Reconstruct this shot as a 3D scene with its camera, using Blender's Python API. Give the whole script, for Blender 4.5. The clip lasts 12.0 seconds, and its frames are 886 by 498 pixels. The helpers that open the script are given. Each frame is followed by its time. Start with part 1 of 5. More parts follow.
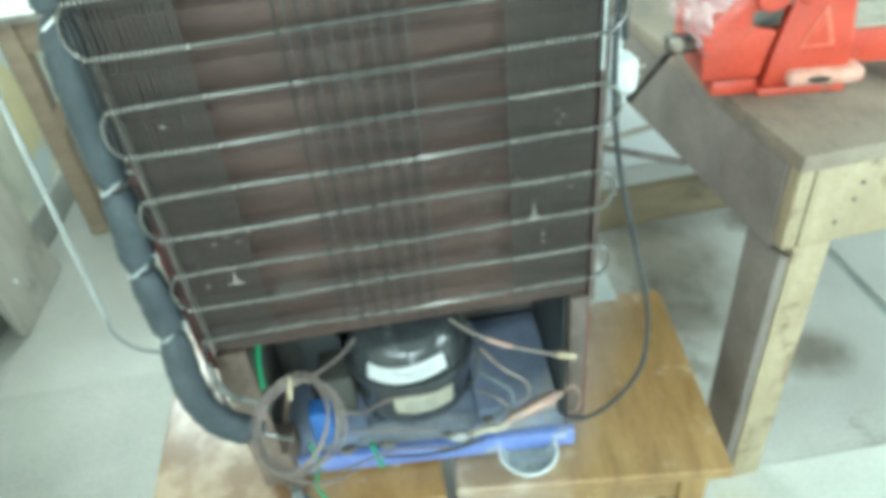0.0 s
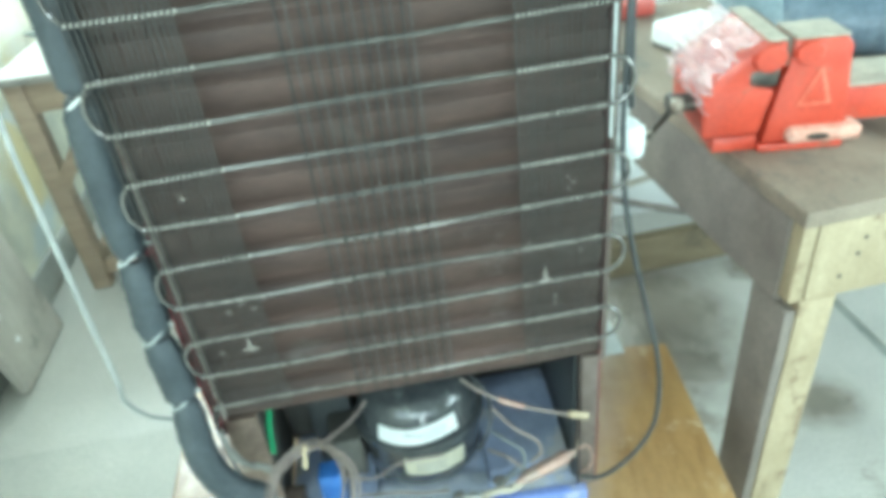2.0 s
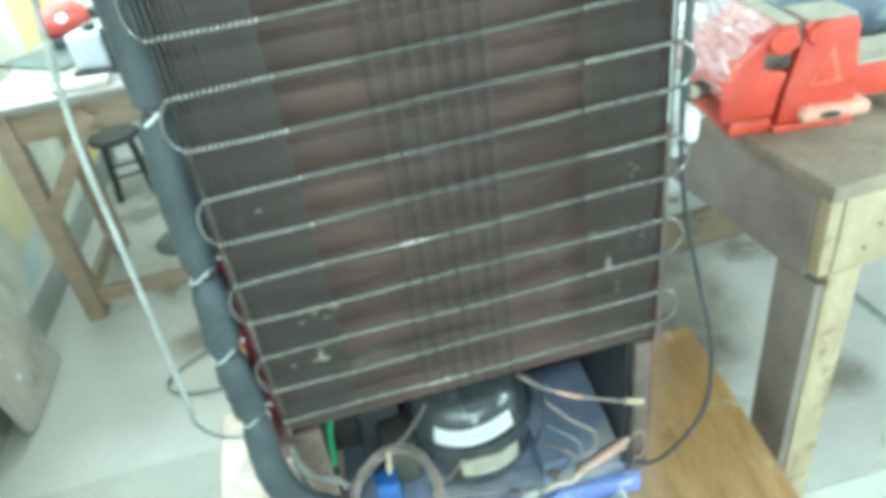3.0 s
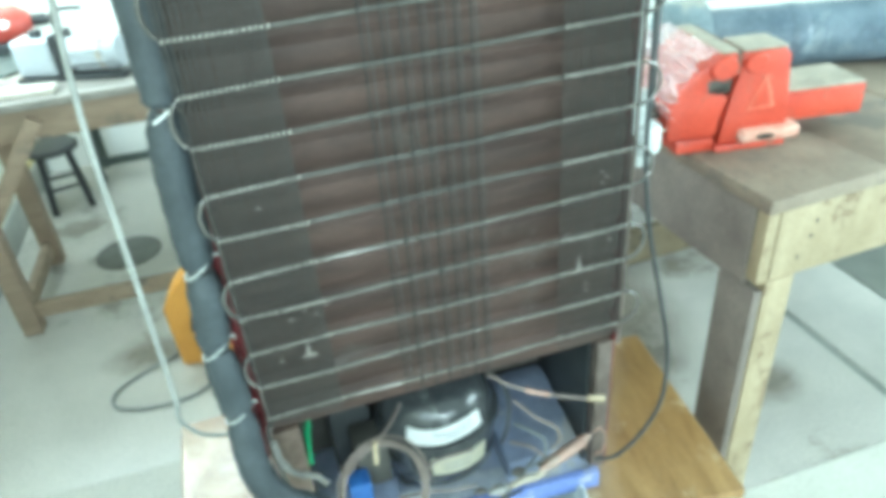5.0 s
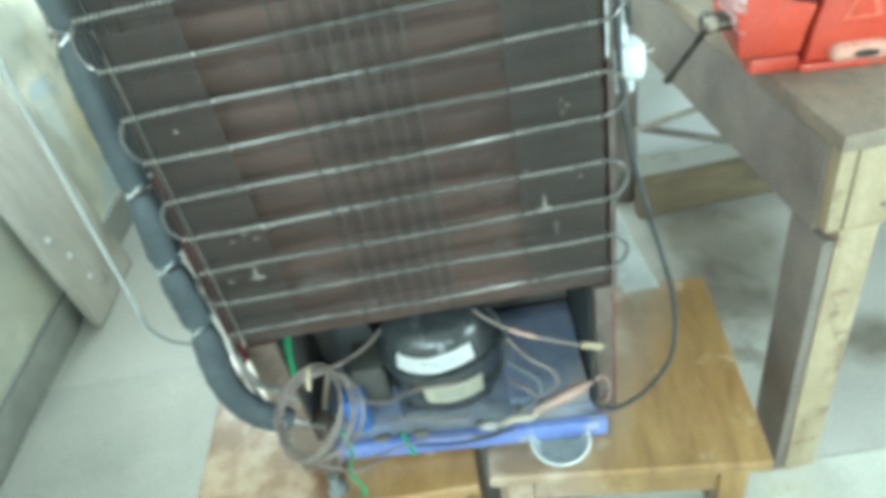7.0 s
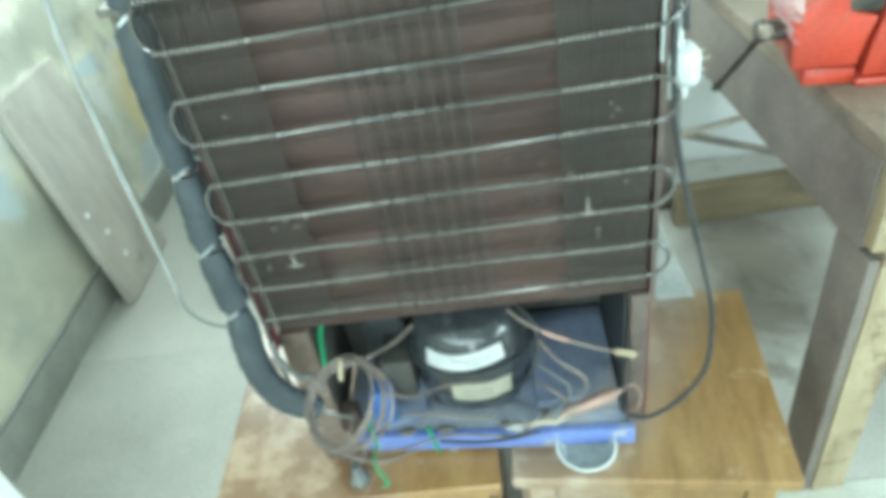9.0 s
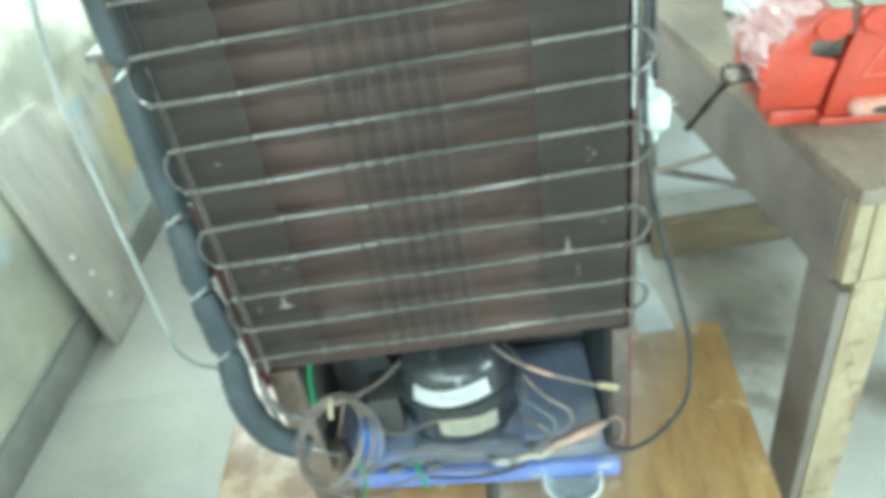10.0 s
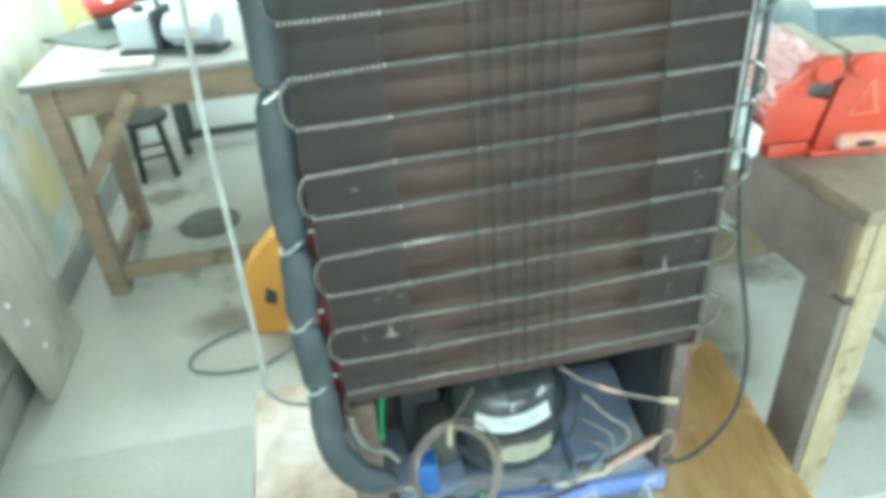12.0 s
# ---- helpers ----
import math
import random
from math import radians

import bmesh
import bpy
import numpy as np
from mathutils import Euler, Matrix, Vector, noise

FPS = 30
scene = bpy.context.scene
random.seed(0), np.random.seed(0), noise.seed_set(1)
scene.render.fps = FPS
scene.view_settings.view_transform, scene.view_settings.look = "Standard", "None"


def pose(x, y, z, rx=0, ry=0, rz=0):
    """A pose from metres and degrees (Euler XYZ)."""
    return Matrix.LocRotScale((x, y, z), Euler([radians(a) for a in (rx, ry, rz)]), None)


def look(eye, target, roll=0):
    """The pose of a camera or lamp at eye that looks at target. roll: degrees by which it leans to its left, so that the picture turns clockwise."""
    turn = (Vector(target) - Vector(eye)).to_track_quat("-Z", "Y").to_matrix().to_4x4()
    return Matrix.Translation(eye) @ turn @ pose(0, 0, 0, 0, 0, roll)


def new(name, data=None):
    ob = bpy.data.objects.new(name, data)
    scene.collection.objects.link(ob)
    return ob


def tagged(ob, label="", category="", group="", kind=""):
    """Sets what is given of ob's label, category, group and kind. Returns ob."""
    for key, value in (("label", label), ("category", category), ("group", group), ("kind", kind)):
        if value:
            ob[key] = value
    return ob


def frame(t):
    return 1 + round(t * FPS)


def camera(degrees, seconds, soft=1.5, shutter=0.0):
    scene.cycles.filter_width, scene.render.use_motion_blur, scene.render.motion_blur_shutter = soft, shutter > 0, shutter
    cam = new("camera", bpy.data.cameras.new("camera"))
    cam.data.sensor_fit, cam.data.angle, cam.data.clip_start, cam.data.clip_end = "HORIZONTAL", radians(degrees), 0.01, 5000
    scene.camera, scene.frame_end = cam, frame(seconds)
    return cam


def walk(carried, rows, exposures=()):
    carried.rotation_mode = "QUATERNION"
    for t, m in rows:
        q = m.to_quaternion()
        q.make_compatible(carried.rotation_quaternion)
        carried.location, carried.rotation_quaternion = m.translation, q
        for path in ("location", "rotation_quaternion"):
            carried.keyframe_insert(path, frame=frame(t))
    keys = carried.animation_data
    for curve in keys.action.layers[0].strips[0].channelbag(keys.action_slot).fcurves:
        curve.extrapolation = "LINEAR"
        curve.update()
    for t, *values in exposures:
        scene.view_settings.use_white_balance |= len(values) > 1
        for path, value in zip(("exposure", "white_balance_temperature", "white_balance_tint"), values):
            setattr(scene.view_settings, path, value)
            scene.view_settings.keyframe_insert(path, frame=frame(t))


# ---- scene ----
cam = camera(65.5, 12.0, soft=5.8, shutter=0.35)
# length of the walk, place of the first eye, and how the first view is tilted, leant and turned
EXPOSURES = [(0.0, 0.44, 5660, -8), (1.0, 0.48, 5660, -8), (2.2, 0.57, 5550, -8), (4.5, 0.51, 5500, -8), (5.5, 0.61, 5500, -8), (6.5, 0.49, 5600, -8), (7.5, 0.42, 5600, -8), (9.5, 0.44, 5660, -8), (10.0, 0.475, 5670, -8), (10.5, 0.43, 5720, -8), (12.0, 0.46, 5640, -8)]
METRES, EYE_X, EYE_Y, EYE, TILT, LEAN, TURN = 1.168, 0.017, -0.700, 1.372, -37.295, 5.039, -8.114
ROWS = [
    (0.0, -0.0006, -0.0015, 0.0032, -0.06, -0.25, -0.03),
    (0.3, 0.0166, -0.0145, 0.0069, 3.30, 0.91, -0.71),
    (0.5, -0.0013, -0.0217, 0.0098, 4.13, 1.45, 1.36),
    (0.8, -0.0425, -0.0209, 0.0094, 2.14, 0.95, 4.46),
    (1.0, -0.0757, -0.0213, -0.0061, 2.57, 1.05, 5.23),
    (1.3, -0.0862, -0.0140, 0.0004, 0.50, 0.56, 7.09),
    (1.5, -0.0680, -0.0150, 0.0078, -0.69, 0.82, 4.75),
    (1.8, -0.0225, -0.0082, 0.0296, -0.87, 2.82, 1.79),
    (2.0, -0.0162, -0.0088, 0.0233, -0.26, 3.42, 0.68),
    (2.2, -0.0208, -0.0063, 0.0299, -0.08, 4.12, 0.60),
    (2.5, -0.0485, -0.0048, 0.0243, -0.33, 3.98, 2.75),
    (2.7, -0.0790, -0.0058, 0.0212, -1.42, 3.93, 4.27),
    (4.3, -0.1870, -0.0326, -0.0002, -5.93, 6.06, 5.05),
    (4.5, -0.1935, -0.0459, -0.0058, -5.14, 6.95, 3.52),
    (4.7, -0.1870, -0.0383, -0.0056, -7.96, 4.85, 3.20),
    (5.0, -0.1726, -0.0407, -0.0049, -8.26, 5.47, 5.08),
    (5.3, -0.1456, -0.0274, -0.0034, -5.14, 5.92, 5.42),
    (5.5, -0.1327, -0.0433, 0.0069, -1.66, 7.70, 4.20),
    (5.7, -0.0952, -0.0293, 0.0079, -2.67, 6.40, 1.44),
    (6.0, -0.0371, -0.0298, 0.0163, -0.69, 5.92, 2.19),
    (6.2, -0.0112, -0.0314, 0.0124, 0.20, 5.14, 1.16),
    (6.5, 0.0236, -0.0151, 0.0130, 3.40, 1.57, 0.84),
    (6.8, 0.0563, -0.0052, 0.0150, 4.08, -0.60, 1.71),
    (7.0, 0.0604, -0.0050, 0.0091, 5.85, -1.31, 1.12),
    (7.2, 0.0625, -0.0144, 0.0128, 6.68, -1.15, 1.63),
    (7.5, 0.0773, -0.0176, 0.0109, 7.84, -0.34, 0.47),
    (7.7, 0.0801, -0.0243, 0.0101, 8.69, -0.47, 0.94),
    (9.3, 0.0443, -0.0012, 0.0117, 6.91, -1.76, -2.94),
    (9.5, 0.0477, -0.0093, 0.0094, 5.42, -1.01, -3.35),
    (9.8, 0.0537, -0.0257, 0.0232, 5.45, 1.70, -3.08),
    (10.0, 0.0488, -0.0280, 0.0170, 6.80, 1.14, -1.18),
    (10.3, 0.0410, -0.0361, 0.0172, 9.92, 0.96, -0.76),
    (10.5, 0.0343, -0.0269, 0.0088, 10.68, 0.38, -0.53),
    (10.8, 0.0065, -0.0423, 0.0036, 6.22, 2.60, -1.76),
    (11.0, -0.0284, -0.0346, 0.0034, 3.87, 2.81, -0.31),
    (11.2, -0.0707, -0.0460, -0.0016, 3.35, 3.23, 0.27),
    (11.5, -0.1296, -0.0395, -0.0108, 1.32, 2.05, 4.35),
    (11.7, -0.1712, -0.0431, -0.0100, -0.23, 3.76, 1.95),
    (12.0, -0.1975, -0.0472, -0.0031, -3.42, 4.65, 0.91),
]
walk(cam, [(t, pose(EYE_X, EYE_Y, EYE, TILT, LEAN, TURN) @ pose(METRES * x, METRES * y, METRES * z, 90 + pitch, roll, yaw)) for t, x, y, z, yaw, pitch, roll in ROWS],
     exposures=EXPOSURES)

# ---- light ----
world = bpy.data.worlds.new("world")
scene.world = world
world.use_nodes = True
wn = world.node_tree
sky = wn.nodes.new("ShaderNodeTexSky")
sky.sky_type, sky.sun_disc, sky.sun_elevation, sky.sun_rotation = "NISHITA", False, radians(50), radians(200)
wn.links.new(sky.outputs[0], wn.nodes["Background"].inputs[0])
wn.nodes["Background"].inputs[1].default_value = 0.12


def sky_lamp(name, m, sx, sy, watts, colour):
    """Daylight that enters by an opening of the room; some openings are unseen and assumed."""
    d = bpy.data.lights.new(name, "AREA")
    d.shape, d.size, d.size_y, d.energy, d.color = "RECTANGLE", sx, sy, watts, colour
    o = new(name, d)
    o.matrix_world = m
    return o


sun = new("sun", bpy.data.lights.new("sun", "SUN"))
sun.data.energy, sun.data.angle, sun.data.color = 1.0, radians(12), (1.0, 0.96, 0.9)
sun.matrix_world = look((-3, -3, 5), (0, 0, 0))
# left window and doorway daylight; the other lamps stand at unseen, assumed openings
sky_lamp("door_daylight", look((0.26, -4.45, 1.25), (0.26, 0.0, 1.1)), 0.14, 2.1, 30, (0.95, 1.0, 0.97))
# lamp added to widen the sheen on the tubes; its window is invented
sky_lamp("added_front_light", look((0.45, -4.45, 1.98), (0.45, 0.0, 0.9)), 3.3, 0.34, 52, (0.94, 1.0, 0.98))
sky_lamp("window_daylight", look((-1.33, 1.9, 1.62), (0.0, 2.2, 0.9)), 1.2, 1.1, 44, (0.95, 1.0, 0.97))
# fill lamp added out of view on the left; its window is invented
sky_lamp("added_rear_light", look((-1.30, -2.4, 1.7), (0.3, 0.3, 0.8)), 2.0, 1.2, 40, (0.93, 1.0, 0.97))
sky_lamp("back_window_daylight", look((-0.66, 3.04, 2.83), (-0.3, 0.2, 0.4)), 1.05, 0.64, 33, (0.95, 1.0, 0.99))
sky_lamp("side_daylight", look((4.12, -1.2, 1.75), (0.0, 0.6, 0.7)), 3.2, 1.2, 138, (0.94, 1.0, 0.98))


# ---- materials ----
def surf(name, c1, c2, scale=12.0, rough=0.6, metal=0.0, bump=0.15, stretch=(1, 1, 1), stain=None, stain_scale=3.0, stain_at=0.58, grain=140.0, coat=0.0, rand=0.0):
    """A surface of two colours mixed by coarse noise, with fine grain, relief and stains of a third colour."""
    m = bpy.data.materials.new(name)
    m.use_nodes = True
    t = m.node_tree
    b = t.nodes["Principled BSDF"]

    def node(kind, **inputs):
        n = t.nodes.new(kind)
        for k, v in inputs.items():
            n.inputs[k].default_value = v
        return n

    def link(a, o, n, i):
        t.links.new(a.outputs[o], n.inputs[i])
    co = node("ShaderNodeTexCoord")
    mp = node("ShaderNodeMapping", Scale=stretch)
    link(co, "Object", mp, "Vector")
    n1 = node("ShaderNodeTexNoise", Scale=scale, Detail=6.0, Roughness=0.62)
    link(mp, 0, n1, "Vector")
    r1 = t.nodes.new("ShaderNodeValToRGB")
    r1.color_ramp.elements[0].position, r1.color_ramp.elements[1].position = 0.34, 0.68
    r1.color_ramp.elements[0].color, r1.color_ramp.elements[1].color = (*c1, 1), (*c2, 1)
    link(n1, "Fac", r1, "Fac")
    n2 = node("ShaderNodeTexNoise", Scale=grain, Detail=3.0)
    link(mp, 0, n2, "Vector")
    mul = t.nodes.new("ShaderNodeMix")
    mul.data_type, mul.blend_type = "RGBA", "OVERLAY"
    mul.inputs["Factor"].default_value = 0.35
    link(r1, 0, mul, "A")
    link(n2, "Fac", mul, "B")
    col = (mul, "Result")
    if stain:
        n3 = node("ShaderNodeTexNoise", Scale=stain_scale, Detail=7.0, Roughness=0.7)
        link(co, "Object", n3, "Vector")
        r3 = t.nodes.new("ShaderNodeValToRGB")
        r3.color_ramp.elements[0].position, r3.color_ramp.elements[1].position = stain_at, stain_at + 0.07
        link(n3, "Fac", r3, "Fac")
        mx = t.nodes.new("ShaderNodeMix")
        mx.data_type = "RGBA"
        link(r3, 0, mx, "Factor")
        t.links.new(mul.outputs["Result"], mx.inputs["A"])
        mx.inputs["B"].default_value = (*stain, 1)
        col = (mx, "Result")
    if rand:
        info = t.nodes.new("ShaderNodeObjectInfo")
        hsv = t.nodes.new("ShaderNodeHueSaturation")
        mr = node("ShaderNodeMapRange")
        mr.inputs["To Min"].default_value, mr.inputs["To Max"].default_value = 1 - rand, 1 + rand
        link(info, "Random", mr, "Value")
        link(mr, 0, hsv, "Value")
        t.links.new(col[0].outputs[col[1]], hsv.inputs["Color"])
        col = (hsv, "Color")
    t.links.new(col[0].outputs[col[1]], b.inputs["Base Color"])
    b.inputs["Metallic"].default_value = metal
    rr = node("ShaderNodeMapRange")
    rr.inputs["To Min"].default_value, rr.inputs["To Max"].default_value = max(0.03, rough - 0.12), min(1, rough + 0.12)
    link(n1, "Fac", rr, "Value")
    link(rr, 0, b, "Roughness")
    b.inputs["Coat Weight"].default_value = coat
    if bump:
        bp = node("ShaderNodeBump", Strength=bump, Distance=0.004)
        add = t.nodes.new("ShaderNodeMath")
        add.operation = "ADD"
        link(n1, "Fac", add, 0)
        link(n2, "Fac", add, 1)
        link(add, 0, bp, "Height")
        link(bp, 0, b, "Normal")
    return m


CONCRETE = surf("polished_concrete", (0.35, 0.34, 0.31), (0.45, 0.44, 0.40), 2.2, 0.34, bump=0.03, stain=(0.20, 0.185, 0.155), stain_scale=1.6, stain_at=0.56)
SLABWHITE = surf("whitish_floor_slab", (0.52, 0.53, 0.48), (0.66, 0.66, 0.60), 2.6, 0.34, bump=0.03, stain=(0.55, 0.52, 0.38), stain_scale=2.6, stain_at=0.56)
DARKFLOOR = surf("dark_grey_floor", (0.11, 0.12, 0.105), (0.19, 0.20, 0.175), 2.6, 0.4, bump=0.03)
JOINT = surf("dark_floor_joint", (0.17, 0.19, 0.17), (0.25, 0.27, 0.24), 9.0, 0.7, bump=0.2)
SLAB = surf("pale_floor_slab", (0.33, 0.325, 0.295), (0.435, 0.425, 0.385), 2.6, 0.60, bump=0.03, stain=(0.34, 0.335, 0.30), stain_scale=2.0, stain_at=0.58)


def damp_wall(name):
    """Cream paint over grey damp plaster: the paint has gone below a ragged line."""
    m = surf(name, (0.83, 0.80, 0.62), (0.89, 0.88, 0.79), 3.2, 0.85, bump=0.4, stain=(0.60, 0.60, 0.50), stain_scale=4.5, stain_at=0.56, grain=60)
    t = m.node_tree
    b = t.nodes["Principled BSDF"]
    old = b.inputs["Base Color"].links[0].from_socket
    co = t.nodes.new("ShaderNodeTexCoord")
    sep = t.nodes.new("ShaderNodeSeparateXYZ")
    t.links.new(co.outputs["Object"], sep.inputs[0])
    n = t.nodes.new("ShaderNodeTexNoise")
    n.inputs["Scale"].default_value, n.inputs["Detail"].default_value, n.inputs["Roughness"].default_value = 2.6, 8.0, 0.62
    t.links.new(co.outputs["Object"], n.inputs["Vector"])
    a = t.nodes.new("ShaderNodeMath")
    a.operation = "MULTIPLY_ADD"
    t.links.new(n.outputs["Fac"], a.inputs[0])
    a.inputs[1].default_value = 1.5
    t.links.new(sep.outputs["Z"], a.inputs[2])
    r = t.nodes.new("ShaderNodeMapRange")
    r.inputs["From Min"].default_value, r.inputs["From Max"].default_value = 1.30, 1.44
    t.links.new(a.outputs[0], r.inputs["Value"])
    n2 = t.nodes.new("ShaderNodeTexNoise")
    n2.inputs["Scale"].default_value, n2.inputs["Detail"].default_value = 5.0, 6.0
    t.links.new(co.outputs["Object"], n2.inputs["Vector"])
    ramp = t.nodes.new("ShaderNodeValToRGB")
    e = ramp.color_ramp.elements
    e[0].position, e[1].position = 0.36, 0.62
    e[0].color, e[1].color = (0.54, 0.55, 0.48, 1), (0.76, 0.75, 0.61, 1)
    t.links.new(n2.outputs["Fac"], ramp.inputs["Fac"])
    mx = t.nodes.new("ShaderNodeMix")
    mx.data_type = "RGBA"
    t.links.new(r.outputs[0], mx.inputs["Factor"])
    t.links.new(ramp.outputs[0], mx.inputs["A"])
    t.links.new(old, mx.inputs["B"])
    # patches of damp, old whitewash and pale blue paint: (y, z, half width, half height, kind)
    warp = t.nodes.new("ShaderNodeTexNoise")
    warp.inputs["Scale"].default_value, warp.inputs["Detail"].default_value, warp.inputs["Roughness"].default_value = 6.0, 7.0, 0.62
    t.links.new(co.outputs["Object"], warp.inputs["Vector"])

    def vec(op, first, second):
        v = t.nodes.new("ShaderNodeVectorMath")
        v.operation = op
        t.links.new(first, v.inputs[0])
        v.inputs[1].default_value = second
        return v
    shift = vec("MULTIPLY_ADD", warp.outputs["Color"], (0.24, 0.24, 0.24))
    t.links.new(co.outputs["Object"], shift.inputs[2])
    tint = {"damp": (0.36, 0.37, 0.31, 1), "white": (0.76, 0.79, 0.77, 1), "blue": (0.60, 0.69, 0.72, 1), "yellow": (0.72, 0.60, 0.28, 1)}
    colour = mx.outputs["Result"]
    for y, z, w, h, kind, most in ((1.45, 0.80, 0.26, 0.11, "damp", 0.75), (1.15, 0.80, 0.18, 0.08, "damp", 0.6), (0.95, 0.33, 0.26, 0.16, "damp", 0.5), (0.55, 0.40, 0.16, 0.14, "damp", 0.45), (1.42, 0.42, 0.10, 0.20, "damp", 0.5),
                                   (1.75, 0.40, 0.12, 0.16, "yellow", 0.7), (1.98, 0.55, 0.06, 0.20, "yellow", 0.8), (0.82, 0.59, 0.13, 0.075, "white", 0.9), (0.66, 0.62, 0.14, 0.07, "white", 0.8), (0.86, 0.54, 0.07, 0.08, "blue", 0.8),
                                   (0.98, 0.66, 0.06, 0.05, "white", 0.8), (1.53, 0.615, 0.07, 0.035, "blue", 0.9), (1.80, 0.585, 0.09, 0.04, "white", 0.9), (1.68, 0.18, 0.13, 0.08, "blue", 0.7), (1.52, 0.50, 0.05, 0.08, "white", 0.6)):
        d = vec("SUBTRACT", shift.outputs[0], (0.0, y + 0.12, z + 0.12))
        d = vec("MULTIPLY", d.outputs[0], (0.0, 1 / w, 1 / h))
        d = vec("LENGTH", d.outputs[0], (0.0, 0.0, 0.0))
        r = t.nodes.new("ShaderNodeMapRange")
        r.inputs["From Min"].default_value, r.inputs["From Max"].default_value, r.inputs["To Max"].default_value = 1.25, 0.65, most
        t.links.new(d.outputs["Value"], r.inputs["Value"])
        mix = t.nodes.new("ShaderNodeMix")
        mix.data_type = "RGBA"
        t.links.new(r.outputs[0], mix.inputs["Factor"])
        t.links.new(colour, mix.inputs["A"])
        mix.inputs["B"].default_value = tint[kind]
        colour = mix.outputs["Result"]
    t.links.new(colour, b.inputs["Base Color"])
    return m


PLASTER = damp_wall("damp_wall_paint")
YELLOW = surf("yellow_wall_paint", (0.80, 0.68, 0.30), (0.86, 0.77, 0.42), 2.0, 0.8, bump=0.2)
WHITEWALL = surf("white_wall_paint", (0.78, 0.80, 0.78), (0.86, 0.87, 0.85), 1.5, 0.8, bump=0.15)
SKIRT = surf("cement_skirting", (0.30, 0.31, 0.285), (0.42, 0.425, 0.395), 6.0, 0.7, bump=0.4, stain=(0.46, 0.46, 0.42), stain_scale=6)
PALEBLUE = surf("pale_blue_old_paint", (0.13, 0.18, 0.21), (0.24, 0.30, 0.325), 11.0, 0.6, bump=0.3, stain=(0.34, 0.35, 0.32), stain_scale=9, stain_at=0.56)
OLDWHITE = surf("old_white_paint", (0.70, 0.72, 0.70), (0.80, 0.81, 0.79), 3.0, 0.6, bump=0.15, stain=(0.62, 0.63, 0.58), stain_scale=5, stain_at=0.60)
CEIL = surf("ceiling_paint", (0.72, 0.74, 0.72), (0.78, 0.8, 0.78), 1.5, 0.9, bump=0.1)
LAMINATE = surf("worn_honey_wood", (0.165, 0.088, 0.027), (0.335, 0.21, 0.078), 5.0, 0.40, bump=0.12, stretch=(4.0, 0.8, 1.0), stain=(0.37, 0.28, 0.16), stain_scale=17.0, stain_at=0.59, coat=0.2)
LAMINATE_B = surf("dusty_glare_tan_wood", (0.25, 0.14, 0.05), (0.36, 0.22, 0.085), 8.0, 0.36, bump=0.03, stretch=(3.0, 1.0, 1.0), stain=(0.48, 0.41, 0.32), stain_scale=16.0, stain_at=0.60, coat=0.55)


def dust_and_glare(m, edge, lean, dark, pale):
    """Pale dust, on the tan stool also painted glare, thick over one end of the top and thinning out in patches."""
    t = m.node_tree
    b = t.nodes["Principled BSDF"]
    old = b.inputs["Base Color"].links[0].from_socket
    co = t.nodes.new("ShaderNodeTexCoord")
    sep = t.nodes.new("ShaderNodeSeparateXYZ")
    t.links.new(co.outputs["Object"], sep.inputs[0])
    n = t.nodes.new("ShaderNodeTexNoise")
    n.inputs["Scale"].default_value, n.inputs["Detail"].default_value, n.inputs["Roughness"].default_value = 12.0, 8.0, 0.68
    t.links.new(co.outputs["Object"], n.inputs["Vector"])
    a = t.nodes.new("ShaderNodeMath")
    a.operation = "MULTIPLY_ADD"
    t.links.new(n.outputs["Fac"], a.inputs[0])
    a.inputs[1].default_value = 0.22
    skewed = t.nodes.new("ShaderNodeMath")
    skewed.operation = "MULTIPLY_ADD"
    t.links.new(sep.outputs["Y"], skewed.inputs[0])
    skewed.inputs[1].default_value = lean
    t.links.new(sep.outputs["X"], skewed.inputs[2])
    t.links.new(skewed.outputs[0], a.inputs[2])
    r = t.nodes.new("ShaderNodeMapRange")
    r.inputs["From Min"].default_value, r.inputs["From Max"].default_value = edge, edge - 0.09
    t.links.new(a.outputs[0], r.inputs["Value"])
    ramp = t.nodes.new("ShaderNodeValToRGB")
    e = ramp.color_ramp.elements
    e[0].position, e[1].position = 0.44, 0.60
    e[0].color, e[1].color = (*dark, 1), (*pale, 1)
    t.links.new(n.outputs["Fac"], ramp.inputs["Fac"])
    mx = t.nodes.new("ShaderNodeMix")
    mx.data_type = "RGBA"
    t.links.new(r.outputs[0], mx.inputs["Factor"])
    t.links.new(old, mx.inputs["A"])
    t.links.new(ramp.outputs[0], mx.inputs["B"])
    t.links.new(mx.outputs["Result"], b.inputs["Base Color"])
    b.inputs["Coat Roughness"].default_value = 0.20


# on the tan top the pale colour is dust plus painted window glare
dust_and_glare(LAMINATE_B, 0.45, 0.0, (0.20, 0.115, 0.06), (0.37, 0.27, 0.185))
dust_and_glare(LAMINATE, 0.315, -0.50, (0.30, 0.21, 0.14), (0.45, 0.37, 0.29))
OLDWOOD = surf("grimy_bench_wood", (0.135, 0.112, 0.098), (0.225, 0.195, 0.168), 6.0, 0.7, bump=0.4, stretch=(3.0, 1.0, 1.0), stain=(0.08, 0.068, 0.058), stain_scale=5.0, stain_at=0.62)
